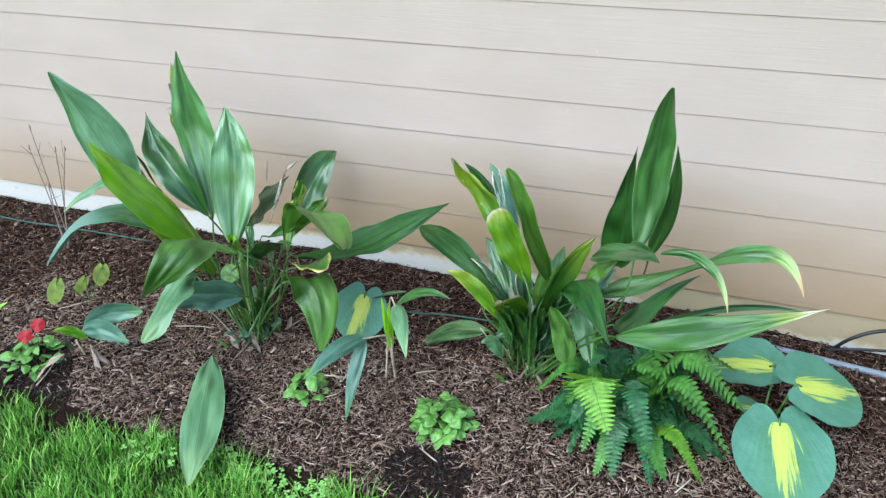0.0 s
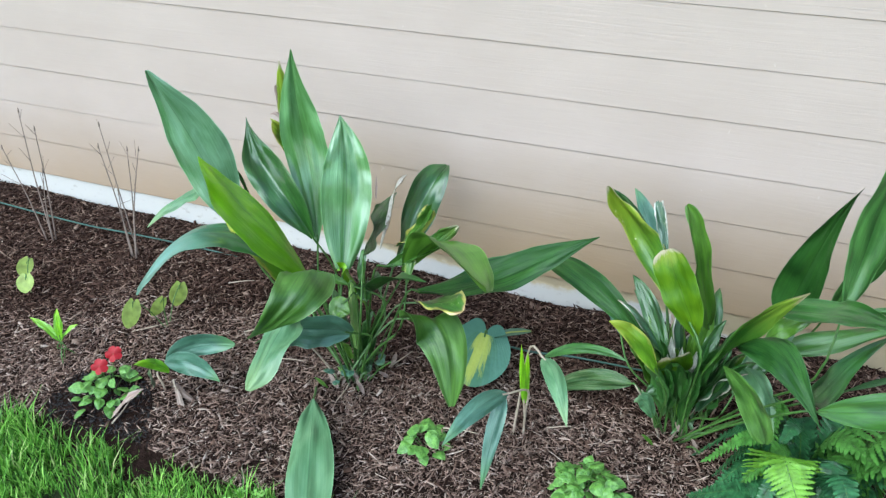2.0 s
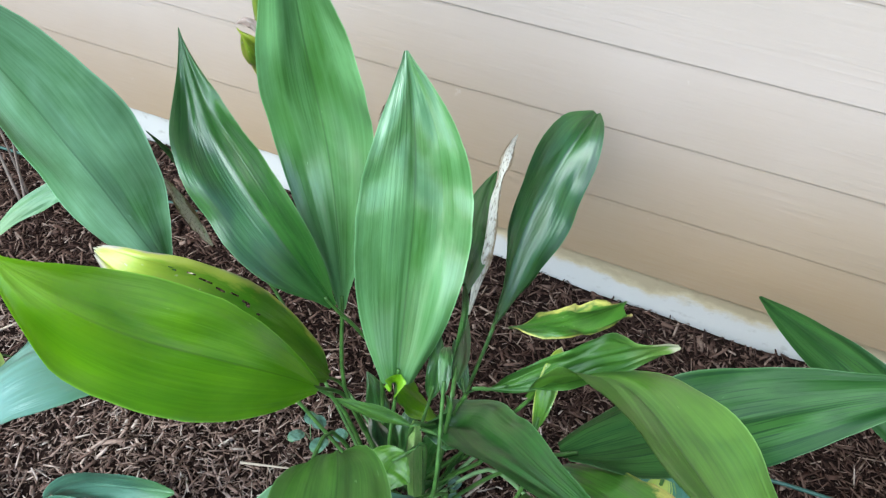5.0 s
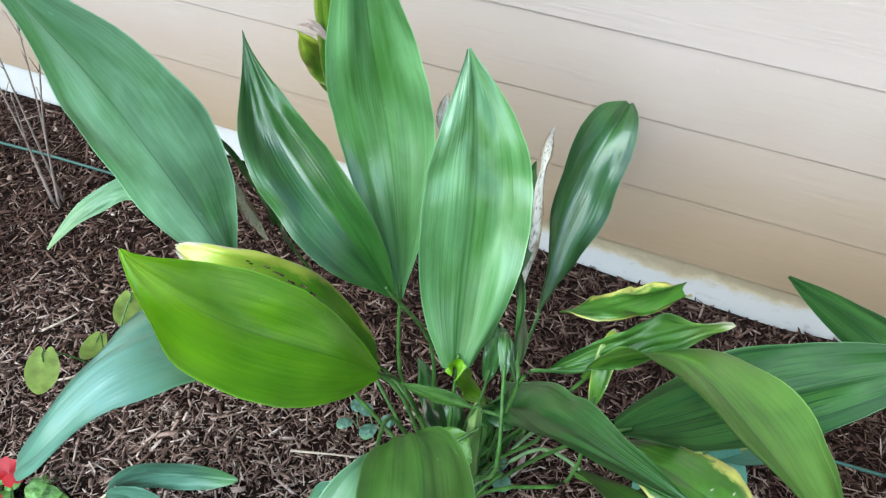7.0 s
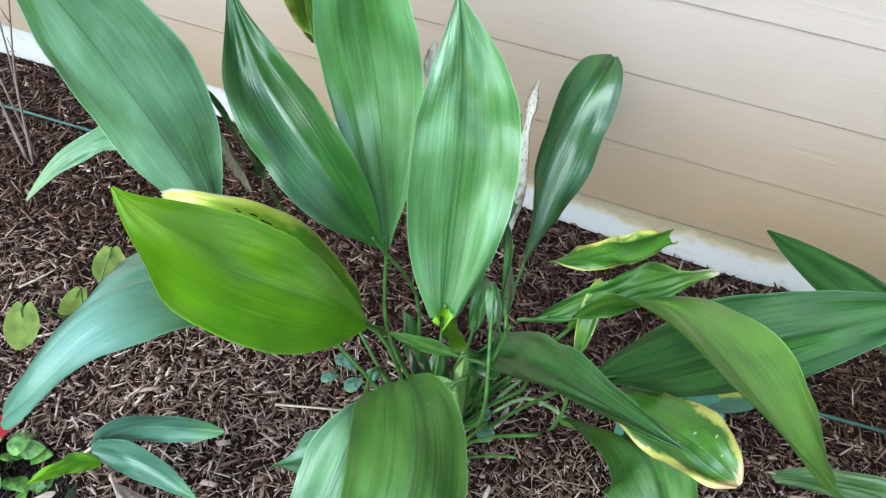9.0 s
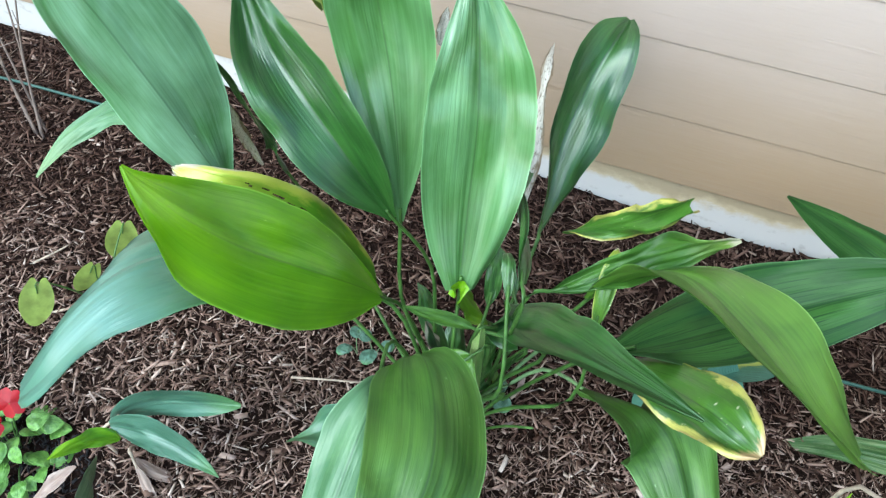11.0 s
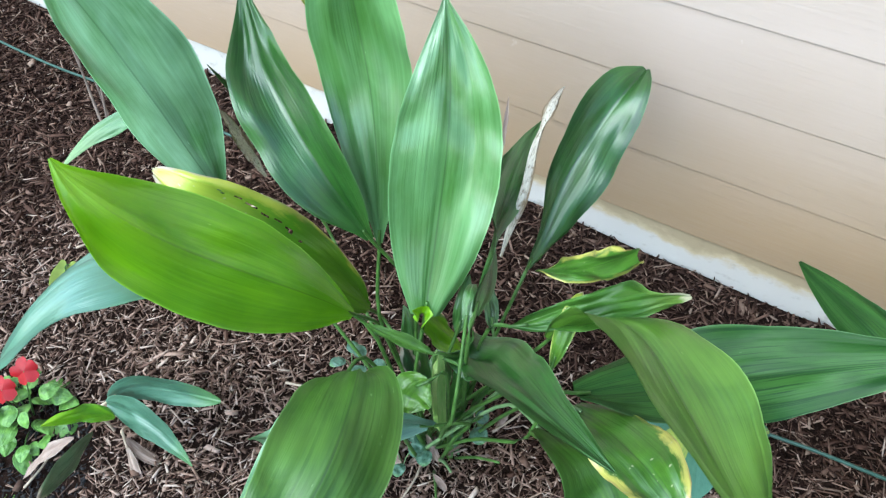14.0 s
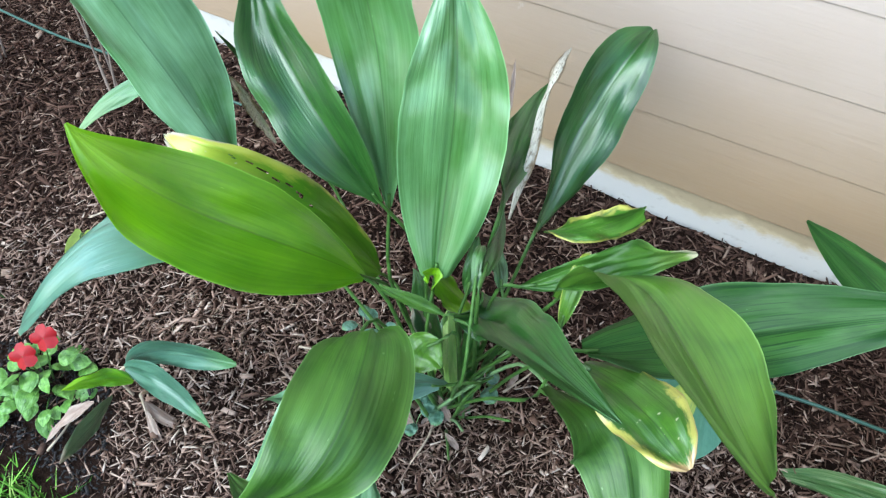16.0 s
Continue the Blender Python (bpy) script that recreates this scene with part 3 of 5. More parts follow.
# ---- cast iron plants ----
HOLES = {(36, 8), (37, 8), (38, 8), (40, 7), (41, 7), (33, 9), (34, 9), (30, 8), (31, 8), (27, 9), (28, 9), (27, 10), (24, 11), (44, 8), (45, 7)}
plant_a = thing("cast_iron_plant", (0.215, -0.58, 0.11), "large cast iron plant with broad glossy dark green leaves", "plant", "cast iron plants in the bed")
leaf(plant_a, (-0.098, -0.616, 0.54), (-0.12, -0.662, 0.684), (-0.17, -0.636, 0.809), (-0.227, -0.718, 1.001), (-0.057, -0.026, -0.042), SHEEN_BLUISH, twist=1.08, foot=1.07, point=0.81)
leaf(plant_a, (0.108, -0.553, 0.511), (0.075, -0.481, 0.781), (0.032, -0.497, 0.8), (0.045, -0.502, 1.025), (0.055, 0.021, 0.005), SHEEN_PALE, twist=-0.08, foot=0.90, point=1.05)
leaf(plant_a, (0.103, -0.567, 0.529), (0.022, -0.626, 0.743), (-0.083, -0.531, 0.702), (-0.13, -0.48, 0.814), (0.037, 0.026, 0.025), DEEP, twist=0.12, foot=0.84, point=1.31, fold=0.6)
leaf(plant_a, (0.212, -0.606, 0.477), (0.187, -0.502, 0.717), (0.193, -0.505, 0.755), (0.148, -0.456, 0.849), (0.059, 0.029, -0.008), SHEEN_PALE, twist=-0.13, foot=0.48)
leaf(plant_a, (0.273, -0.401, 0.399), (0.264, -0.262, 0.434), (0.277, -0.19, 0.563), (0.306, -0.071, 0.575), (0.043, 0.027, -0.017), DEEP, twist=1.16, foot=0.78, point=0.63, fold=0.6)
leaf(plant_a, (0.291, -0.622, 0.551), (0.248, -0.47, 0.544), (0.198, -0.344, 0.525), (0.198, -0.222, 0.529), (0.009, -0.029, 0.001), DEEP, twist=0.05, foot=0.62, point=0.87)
leaf(plant_a, (0.117, -0.638, 0.451), (0.097, -0.756, 0.653), (0.064, -0.89, 0.802), (0.025, -0.886, 0.885), (0.014, -0.054, -0.027), LIME, twist=0.04, foot=0.77, point=1.03, wave=0.005)
leaf(plant_a, (0.053, -0.517, 0.281), (0.029, -0.645, 0.529), (0.024, -0.747, 0.686), (-0.095, -0.72, 0.69), (-0.014, -0.046, -0.032), HOLED, "yellow-edged leaf with small holes and a withered tip", twist=0.56, foot=0.65, point=0.95, rows=60, cols=44, torn=0.03, holes=HOLES)
leaf(plant_a, (0.372, -0.557, 0.479), (0.465, -0.53, 0.679), (0.575, -0.716, 0.638), (0.662, -0.746, 0.601), (-0.071, -0.025, 0.031), FRESH, twist=1.18, foot=0.58, point=0.30)
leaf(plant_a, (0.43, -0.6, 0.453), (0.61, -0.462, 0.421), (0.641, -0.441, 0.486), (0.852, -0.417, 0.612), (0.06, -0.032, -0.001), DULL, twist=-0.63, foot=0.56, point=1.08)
leaf(plant_a, (0.048, -0.683, 0.524), (-0.07, -0.768, 0.674), (-0.094, -0.876, 0.669), (-0.18, -0.939, 0.514), (0.039, -0.05, 0.006), SHEEN_END, twist=-0.49, foot=0.35, point=0.31)
leaf(plant_a, (-0.191, -0.637, 0.665), (-0.255, -0.552, 0.582), (-0.347, -0.549, 0.576), (-0.368, -0.672, 0.519), (0.007, -0.016, -0.011), PALE, stalk=False, twist=0.04, foot=0.61, point=0.78)
leaf(plant_a, (-0.11, -0.461, 0.424), (-0.119, -0.501, 0.53), (-0.127, -0.517, 0.627), (-0.152, -0.547, 0.704), (0.001, 0.003, -0.01), DEEP, twist=-0.04, foot=0.59, point=0.88)
leaf(plant_a, (0.248, -0.452, 0.462), (0.239, -0.364, 0.551), (0.216, -0.276, 0.596), (0.209, -0.169, 0.566), (-0.004, 0.013, 0.001), WITHERED, stalk=False, twist=0.79, foot=0.50, point=0.80, ragged=0.30, wave=0.010)
leaf(plant_a, (0.203, -0.744, 0.517), (0.241, -0.79, 0.643), (0.382, -1.056, 0.682), (0.145, -0.959, 0.471), (0.057, 0.01, -0.025), MATT, twist=1.23, foot=0.60, point=0.92)
leaf(plant_a, (0.151, -0.731, 0.416), (0.168, -0.818, 0.467), (0.17, -0.905, 0.403), (0.167, -1.014, 0.363), (0.021, -0.042, -0.011), PALE, twist=0.28, foot=0.72, point=0.60)
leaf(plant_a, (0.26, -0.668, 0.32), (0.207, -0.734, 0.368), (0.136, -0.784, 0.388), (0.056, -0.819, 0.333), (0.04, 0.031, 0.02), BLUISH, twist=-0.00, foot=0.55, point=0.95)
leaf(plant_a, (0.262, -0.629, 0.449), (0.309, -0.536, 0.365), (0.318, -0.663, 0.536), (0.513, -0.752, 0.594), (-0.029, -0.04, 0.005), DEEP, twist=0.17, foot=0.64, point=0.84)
leaf(plant_a, (0.429, -0.599, 0.418), (0.507, -0.634, 0.47), (0.556, -0.692, 0.514), (0.595, -0.72, 0.511), (-0.021, -0.044, -0.002), EDGED, twist=-0.95, foot=0.38, point=0.63, root=(0.229, -0.604, 0.125), stalk_mat=PALE_STALK)
leaf(plant_a, (0.404, -0.63, 0.381), (0.509, -0.703, 0.472), (0.515, -0.587, 0.366), (0.61, -0.828, 0.307), (0.059, 0.023, -0.014), MATT, twist=-0.64, foot=0.44, point=0.60, root=(0.216, -0.626, 0.125), stalk_mat=PALE_STALK)
leaf(plant_a, (0.314, -0.482, 0.503), (0.382, -0.512, 0.567), (0.431, -0.528, 0.64), (0.449, -0.559, 0.704), (0.013, -0.007, 0.013), EDGED, stalk=False, twist=-0.35, foot=0.66, point=0.48, torn=0.10, ragged=0.16, wave=0.016)
leaf(plant_a, (0.325, -0.576, 0.494), (0.385, -0.545, 0.515), (0.45, -0.515, 0.575), (0.512, -0.535, 0.633), (-0.004, -0.010, -0.019), CURLED, twist=-1.5, foot=0.7, point=0.55, wave=0.02, ragged=0.08)
leaf(plant_a, (-0.036, -0.42, 0.678), (-0.037, -0.423, 0.791), (-0.039, -0.427, 0.887), (-0.04, -0.43, 0.968), (-0.016, -0.013, -0.001), YELLOWED, stalk=False)
leaf(plant_a, (-0.096, -0.339, 0.647), (-0.07, -0.377, 0.733), (-0.069, -0.427, 0.772), (-0.086, -0.43, 0.8), (-0.004, 0.011, -0.019), CUPPED, stalk=False, twist=0.16, foot=0.63, point=0.80)
leaf(plant_a, (-0.052, -0.43, 0.838), (-0.053, -0.433, 0.875), (-0.053, -0.437, 0.897), (-0.054, -0.44, 0.902), (-0.004, -0.004, -0.001), DRIED, stalk=False)
leaf(plant_a, (-0.037, -0.44, 0.802), (-0.049, -0.443, 0.823), (-0.061, -0.447, 0.829), (-0.073, -0.45, 0.818), (-0.001, -0.004, -0.004), DRIED, stalk=False)
leaf(plant_a, (-0.037, -0.41, 0.869), (-0.043, -0.413, 0.908), (-0.048, -0.417, 0.931), (-0.054, -0.42, 0.938), (-0.005, -0.005, -0.002), STUB, stalk=False)
leaf(plant_a, (0.24, -0.536, 0.323), (0.22, -0.581, 0.416), (0.212, -0.601, 0.48), (0.207, -0.629, 0.509), (-0.003, -0.012, 0.021), LIME, twist=0.03, foot=0.55, point=0.93)
leaf(plant_a, (0.253, -0.630, 0.240), (0.252, -0.640, 0.334), (0.255, -0.645, 0.417), (0.255, -0.645, 0.475), (-0.010, -0.003, 0), SHEATH, "pale streaked sheath round the clump's young stalks", stalk=False, foot=0.14, point=0.35, fold=0.9, wave=0.002)
leaf(plant_a, (0.277, -0.617, 0.503), (0.269, -0.593, 0.542), (0.261, -0.57, 0.541), (0.253, -0.546, 0.5), (-0.008, -0.003, 0.001), GREEN)
leaf(plant_a, (0.389, -0.587, 0.461), (0.389, -0.561, 0.525), (0.389, -0.534, 0.548), (0.388, -0.508, 0.532), (-0.013, -0.001, 0.001), YELLOWED)
leaf(plant_a, (0.244, -0.643, 0.458), (0.214, -0.652, 0.473), (0.186, -0.663, 0.484), (0.159, -0.669, 0.497), (-0.001, -0.004, -0.01), MATT, wave=0.003, twist=-0.08, foot=0.61, point=0.90)
leaf(plant_a, (0.27, -0.504, 0.358), (0.257, -0.485, 0.372), (0.242, -0.462, 0.378), (0.226, -0.436, 0.376), (0.008, 0.008, -0.001), DEEP, twist=0.02, foot=0.63, point=0.78)
leaf(plant_a, (0.247, -0.58, 0.428), (0.248, -0.566, 0.455), (0.242, -0.554, 0.484), (0.242, -0.54, 0.511), (0.011, 0.003, -0.001), GREEN, twist=0.05, foot=0.59, point=0.78)
leaf(plant_a, (0.251, -0.662, 0.422), (0.235, -0.674, 0.41), (0.23, -0.686, 0.394), (0.237, -0.699, 0.376), (-0.029, 0.001, 0.009), FRESH, twist=-0.03, foot=0.62, point=0.79, wave=0.002, fold=0.12)
leaf(plant_a, (-0.113, -0.521, 0.502), (-0.131, -0.533, 0.554), (-0.13, -0.547, 0.611), (-0.111, -0.58, 0.669), (0.001, 0.009, 0), WITHERED, stalk=False, ragged=0.3, twist=0.06, foot=0.64, point=0.74)
leaf(plant_a, (0.116, -0.45, 0.723), (0.114, -0.44, 0.735), (0.114, -0.43, 0.747), (0.114, -0.42, 0.758), (0.007, 0.002, -0.001), WITHERED, stalk=False, ragged=0.3, twist=-0.00, foot=0.60, point=0.80)
leaf(plant_a, (0.19, -0.35, 0.558), (0.184, -0.333, 0.578), (0.178, -0.317, 0.598), (0.171, -0.3, 0.618), (0.003, 0.001, -0), DRIED, stalk=False, ragged=0.4, twist=0.00, foot=0.60, point=0.80)
plant_b = thing("cast_iron_plant", (1.12, -0.475, 0.11), "cast iron plant with yellowing torn drooping leaves beside a fern", "plant", "cast iron plants in the bed")
leaf(plant_b, (1.412, -0.554, 0.625), (1.432, -0.513, 0.761), (1.419, -0.51, 0.906), (1.45, -0.561, 1.06), (0.041, 0.018, -0.002), GREEN, foot=0.62, twist=-0.07, point=0.71)
leaf(plant_b, (1.328, -0.307, 0.428), (1.354, -0.322, 0.56), (1.353, -0.382, 0.718), (1.384, -0.532, 0.898), (0.05, -0.02, -0.012), DEEP, foot=0.35, twist=0.13, point=1.44)
leaf(plant_b, (1.431, -0.299, 0.467), (1.464, -0.35, 0.619), (1.496, -0.476, 0.772), (1.482, -0.664, 0.962), (0.025, 0.001, -0.003), GREEN, twist=0.04, foot=0.57, point=1.04)
leaf(plant_b, (1.076, -0.495, 0.507), (0.977, -0.361, 0.585), (0.89, -0.331, 0.657), (0.852, -0.403, 0.757), (0.037, -0.021, 0.024), YELLOWED, twist=0.27, foot=0.59, point=0.89, torn=0.05)
leaf(plant_b, (1.007, -0.204, 0.406), (0.969, -0.181, 0.521), (0.931, -0.158, 0.596), (0.892, -0.135, 0.631), (-0.022, -0.008, -0.009), BLUISH)
leaf(plant_b, (0.992, -0.239, 0.441), (0.946, -0.253, 0.562), (0.901, -0.267, 0.644), (0.855, -0.281, 0.685), (-0.015, -0.008, -0.01), DEEP)
leaf(plant_b, (1.152, -0.386, 0.392), (1.122, -0.497, 0.582), (1.087, -0.515, 0.73), (1.05, -0.517, 0.788), (0.017, 0.022, 0.003), FRESH, twist=-0.07, foot=0.34, point=0.42)
leaf(plant_b, (1.125, -0.533, 0.454), (1.095, -0.55, 0.55), (1.047, -0.543, 0.613), (1.024, -0.503, 0.66), (0.042, -0.003, 0.021), CUP, foot=0.63, point=0.38, twist=0.40)
leaf(plant_b, (1.026, -0.417, 0.3), (0.865, -0.386, 0.475), (0.738, -0.302, 0.447), (0.639, -0.127, 0.356), (-0.022, -0.024, -0.022), DULL, twist=-0.02, foot=0.86, point=0.84)
leaf(plant_b, (0.936, -0.391, 0.315), (0.896, -0.346, 0.389), (0.856, -0.3, 0.423), (0.817, -0.255, 0.416), (-0.016, -0.008, -0.008), BLUISH)
leaf(plant_b, (1.053, -0.591, 0.366), (1.013, -0.617, 0.463), (0.972, -0.642, 0.52), (0.932, -0.667, 0.537), (-0.012, -0.012, -0.014), CUPPED)
leaf(plant_b, (1.108, -0.45, 0.167), (1.1, -0.513, 0.303), (1.092, -0.575, 0.4), (1.085, -0.638, 0.456), (-0.04, -0.014, -0.012), CUP, foot=0.80, point=0.35, twist=0.00)
leaf(plant_b, (1.144, -0.508, 0.251), (1.175, -0.522, 0.438), (1.247, -0.587, 0.575), (1.323, -0.659, 0.705), (-0.004, 0.018, -0.033), SPEAR, twist=-0.04, foot=0.63, point=0.95)
leaf(plant_b, (1.224, -0.527, 0.454), (1.293, -0.603, 0.553), (1.325, -0.707, 0.541), (1.395, -0.78, 0.465), (0.028, 0.023, 0.023), DULL, point=1.24, stalk=False, twist=0.06, foot=0.60)
leaf(plant_b, (1.201, -0.577, 0.419), (1.246, -0.669, 0.443), (1.284, -0.759, 0.443), (1.295, -0.833, 0.435), (0.026, 0.01, 0.004), MATT, stalk=False, twist=0.12, foot=0.71, point=0.44)
leaf(plant_b, (1.237, -0.485, 0.365), (1.281, -0.529, 0.392), (1.305, -0.592, 0.356), (1.334, -0.646, 0.293), (0.021, 0.016, 0.011), PALE, stalk=False, twist=0.23, foot=0.60, point=0.63)
leaf(plant_b, (1.291, -0.5, 0.55), (1.371, -0.589, 0.628), (1.422, -0.672, 0.692), (1.481, -0.757, 0.711), (-0.017, -0.021, -0.02), DEEP, stalk=False, twist=0.19, foot=0.56, point=0.86)
leaf(plant_b, (1.28, -0.511, 0.466), (1.304, -0.513, 0.511), (1.337, -0.518, 0.547), (1.377, -0.526, 0.577), (0.011, -0.014, -0.013), FRESH, stalk=False, twist=-0.03, foot=0.61, point=0.87)
leaf(plant_b, (1.317, -0.449, 0.407), (1.643, -0.392, 0.544), (1.766, -0.398, 0.695), (1.828, -0.534, 0.547), (0.035, 0.007, 0.018), ARCHED, twist=-0.09, foot=0.43, point=1.08)
leaf(plant_b, (1.471, -0.49, 0.588), (1.56, -0.48, 0.619), (1.634, -0.529, 0.587), (1.655, -0.617, 0.515), (0.006, 0.001, 0.013), ARCHED, stalk=False, twist=-0.00, foot=0.57, point=0.89)
leaf(plant_b, (1.398, -0.695, 0.441), (1.557, -0.637, 0.438), (1.686, -0.599, 0.468), (1.883, -0.572, 0.55), (-0.013, 0.027, 0.029), TIPPED, point=1.35, twist=0.03, foot=0.78)
leaf(plant_b, (1.469, -0.513, 0.373), (1.598, -0.386, 0.368), (1.722, -0.296, 0.378), (1.901, -0.281, 0.349), (-0.003, -0.003, -0.01), DEEP, twist=0.12, foot=0.63, point=0.90)
leaf(plant_b, (1.385, -0.635, 0.425), (1.425, -0.578, 0.375), (1.445, -0.463, 0.421), (1.58, -0.351, 0.461), (0.02, -0.014, -0.017), DEEP, twist=0.12, foot=0.49, point=1.00)
leaf(plant_b, (0.99, -0.484, 0.229), (0.907, -0.463, 0.215), (0.823, -0.442, 0.162), (0.739, -0.42, 0.068), (0.011, -0.015, -0.023), SHRED)
leaf(plant_b, (1.065, -0.407, 0.262), (1.02, -0.297, 0.303), (0.974, -0.188, 0.304), (0.928, -0.078, 0.266), (-0.016, -0.006, -0.006), BLUISH)
leaf(plant_b, (1.091, -0.415, 0.268), (1.08, -0.41, 0.359), (1.068, -0.406, 0.411), (1.057, -0.401, 0.422), (-0.011, -0.003, -0.002), DRIED)
leaf(plant_b, (1.1, -0.377, 0.234), (1.092, -0.357, 0.315), (1.084, -0.338, 0.356), (1.076, -0.318, 0.356), (-0.012, -0.002, -0.001), PALE)
leaf(plant_b, (1.064, -0.47, 0.317), (1.022, -0.425, 0.409), (0.981, -0.379, 0.46), (0.94, -0.334, 0.471), (-0.021, -0.009, -0.009), DEEP)
leaf(plant_b, (1.064, -0.564, 0.202), (1.047, -0.579, 0.266), (1.03, -0.594, 0.29), (1.013, -0.61, 0.275), (-0.009, -0.012, -0.014), PALE)
leaf(plant_b, (1.154, -0.442, 0.255), (1.158, -0.366, 0.347), (1.161, -0.29, 0.399), (1.165, -0.215, 0.411), (-0.028, -0.001, 0.003), DEEP)
leaf(plant_b, (1.239, -0.53, 0.307), (1.277, -0.499, 0.407), (1.315, -0.468, 0.468), (1.354, -0.436, 0.488), (-0.026, 0.008, 0.013), DEEP)
leaf(plant_b, (1.113, -0.485, 0.209), (1.086, -0.503, 0.26), (1.059, -0.522, 0.272), (1.033, -0.54, 0.244), (0.002, -0.018, -0.024), DEEP)
leaf(plant_b, (1.022, -0.42, 0.593), (1.006, -0.4, 0.641), (0.985, -0.381, 0.687), (0.973, -0.361, 0.728), (0.013, 0.004, 0.002), TORN, stalk=False, torn=0.12, ragged=0.2, twist=0.05, foot=0.68, point=0.39)

for plant, count in ((plant_a, 13), (plant_b, 16)):
    random.seed(31)
    for k in range(count):
        a = random.uniform(0, 2 * math.pi)
        r = random.uniform(0.0, 0.06)
        foot_at = plant.location + Vector((r * math.cos(a), r * math.sin(a), -0.015))
        reach = random.uniform(0.05, 0.24)
        top_at = foot_at + Vector((math.cos(a) * (r + reach * 0.35), math.sin(a) * (r + reach * 0.3), reach))
        tube("stalk", [foot_at, foot_at.lerp(top_at, 0.5) + Vector((0, 0, 0.01)), top_at], random.uniform(0.0024, 0.0036), STRAW if k % 6 == 0 else PALE_STALK if k % 3 == 0 else STALK, plant, 0.002, 6, 8)
random.seed(2)

random.seed(12)
for plant, count in ((plant_a, 7), (plant_b, 44)):
    for k in range(count):
        a = k * 2.4
        r = random.uniform(0.02, 0.09)
        go = Vector((math.cos(a), math.sin(a) * 0.7, 0))
        foot_at = plant.location + go * r + Vector((0, 0, random.uniform(0.03, 0.10 if plant is plant_a else 0.17)))
        long = random.uniform(0.10, 0.21) if plant is plant_a or k % 3 == 1 else random.uniform(0.17, 0.28)
        lean = random.uniform(0.15, 0.7)
        up_at = Vector((0, 0, long))
        leaf(plant, foot_at, foot_at + up_at * 0.4 + go * long * lean * 0.25, foot_at + up_at * 0.75 + go * long * lean * 0.6, foot_at + up_at * (1 - lean * 0.35) + go * long * lean, Vector((-go.y + 0.2, go.x - 0.2, 0)).normalized() * random.uniform(0.016, 0.026 if plant is plant_a else 0.036), (DEEP, GREEN, FRESH, DEEP, TORN)[k % 5], stalk=False)
for at, top in (((1.085, -0.50, 0.30), (1.07, -0.52, 0.43)), ((1.105, -0.51, 0.29), (1.10, -0.54, 0.42)), ((1.125, -0.50, 0.30), (1.135, -0.53, 0.41))):
    at, top = Vector(at), Vector(top)
    leaf(plant_b, at, at.lerp(top, 0.35), at.lerp(top, 0.7), top, (0.010, 0.004, 0), STUB, "bleached stub of a torn leaf")

for plant, count in ((plant_a, 22), (plant_b, 12)):
    random.seed(41)
    for k in range(count):
        a = random.uniform(0, 2 * math.pi)
        r = random.uniform(0.03, 0.12)
        x, y = plant.location.x + r * math.cos(a), plant.location.y + r * math.sin(a) * 0.8
        foot_at = Vector((x, y, bed_height(x, y) + 0.004))
        go = Vector((random.uniform(-1, 1), random.uniform(-1, 1), random.uniform(0.2, 1.6))).normalized() * random.uniform(0.025, 0.07)
        child(new("sheath", blade_mesh("sheath", foot_at, foot_at + go * 0.35 + Vector((0, 0, 0.004)), foot_at + go * 0.7 + Vector((0, 0, 0.003)), foot_at + go, go.orthogonal().normalized() * random.uniform(0.004, 0.009), (FRESH, DRIED, SHEEN_PALE, DRIED)[k % 4], rows=8, cols=4)), plant)

lone = thing("strap_leaf_shoot", (0.128, -0.662, 0.1), "single pale green strap leaf leaning out over the mulch", "plant")
leaf(lone, (0.192, -0.78, 0.156), (0.266, -0.922, 0.148), (0.336, -1.066, 0.128), (0.403, -1.213, 0.097), (0.053, 0.025, 0.005), PALE, stalk=False, foot=0.8, point=0.8)
tube("stalk", [(0.128, -0.662, 0.09), (0.164, -0.721, 0.128), (0.192, -0.780, 0.156)], 0.0034, STALK, lone, 0.0026, 6, 8)
shoot = thing("young_shoot", (-0.235, -0.845, 0.05), "young shoot with bluish leaves, a lime leaf and dry leaves", "plant", "young shoots in the mulch")
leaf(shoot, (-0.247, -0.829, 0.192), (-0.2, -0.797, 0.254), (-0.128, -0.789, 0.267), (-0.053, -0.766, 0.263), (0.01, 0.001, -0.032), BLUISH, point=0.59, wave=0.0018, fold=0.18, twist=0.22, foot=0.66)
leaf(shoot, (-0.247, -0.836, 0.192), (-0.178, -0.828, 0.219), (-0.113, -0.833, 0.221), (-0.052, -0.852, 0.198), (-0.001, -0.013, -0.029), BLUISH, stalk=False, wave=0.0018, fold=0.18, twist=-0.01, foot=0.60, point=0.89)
leaf(shoot, (-0.231, -0.844, 0.171), (-0.245, -0.858, 0.211), (-0.251, -0.891, 0.234), (-0.262, -0.93, 0.252), (0.003, -0.01, -0.011), LIME, stalk=False, twist=-0.04, foot=0.60, point=0.90)
leaf(shoot, (-0.261, -0.873, 0.143), (-0.204, -0.941, 0.208), (-0.158, -0.979, 0.289), (-0.103, -1.031, 0.36), (0.008, -0.003, -0.012), GREYISH, stalk=False, twist=-0.40, foot=0.68, point=0.91)
leaf(shoot, (-0.21, -0.854, 0.145), (-0.19, -0.871, 0.114), (-0.169, -0.882, 0.079), (-0.154, -0.897, 0.042), (-0.003, 0.003, 0.007), DRIED, twist=0.00, foot=0.62, point=0.87)
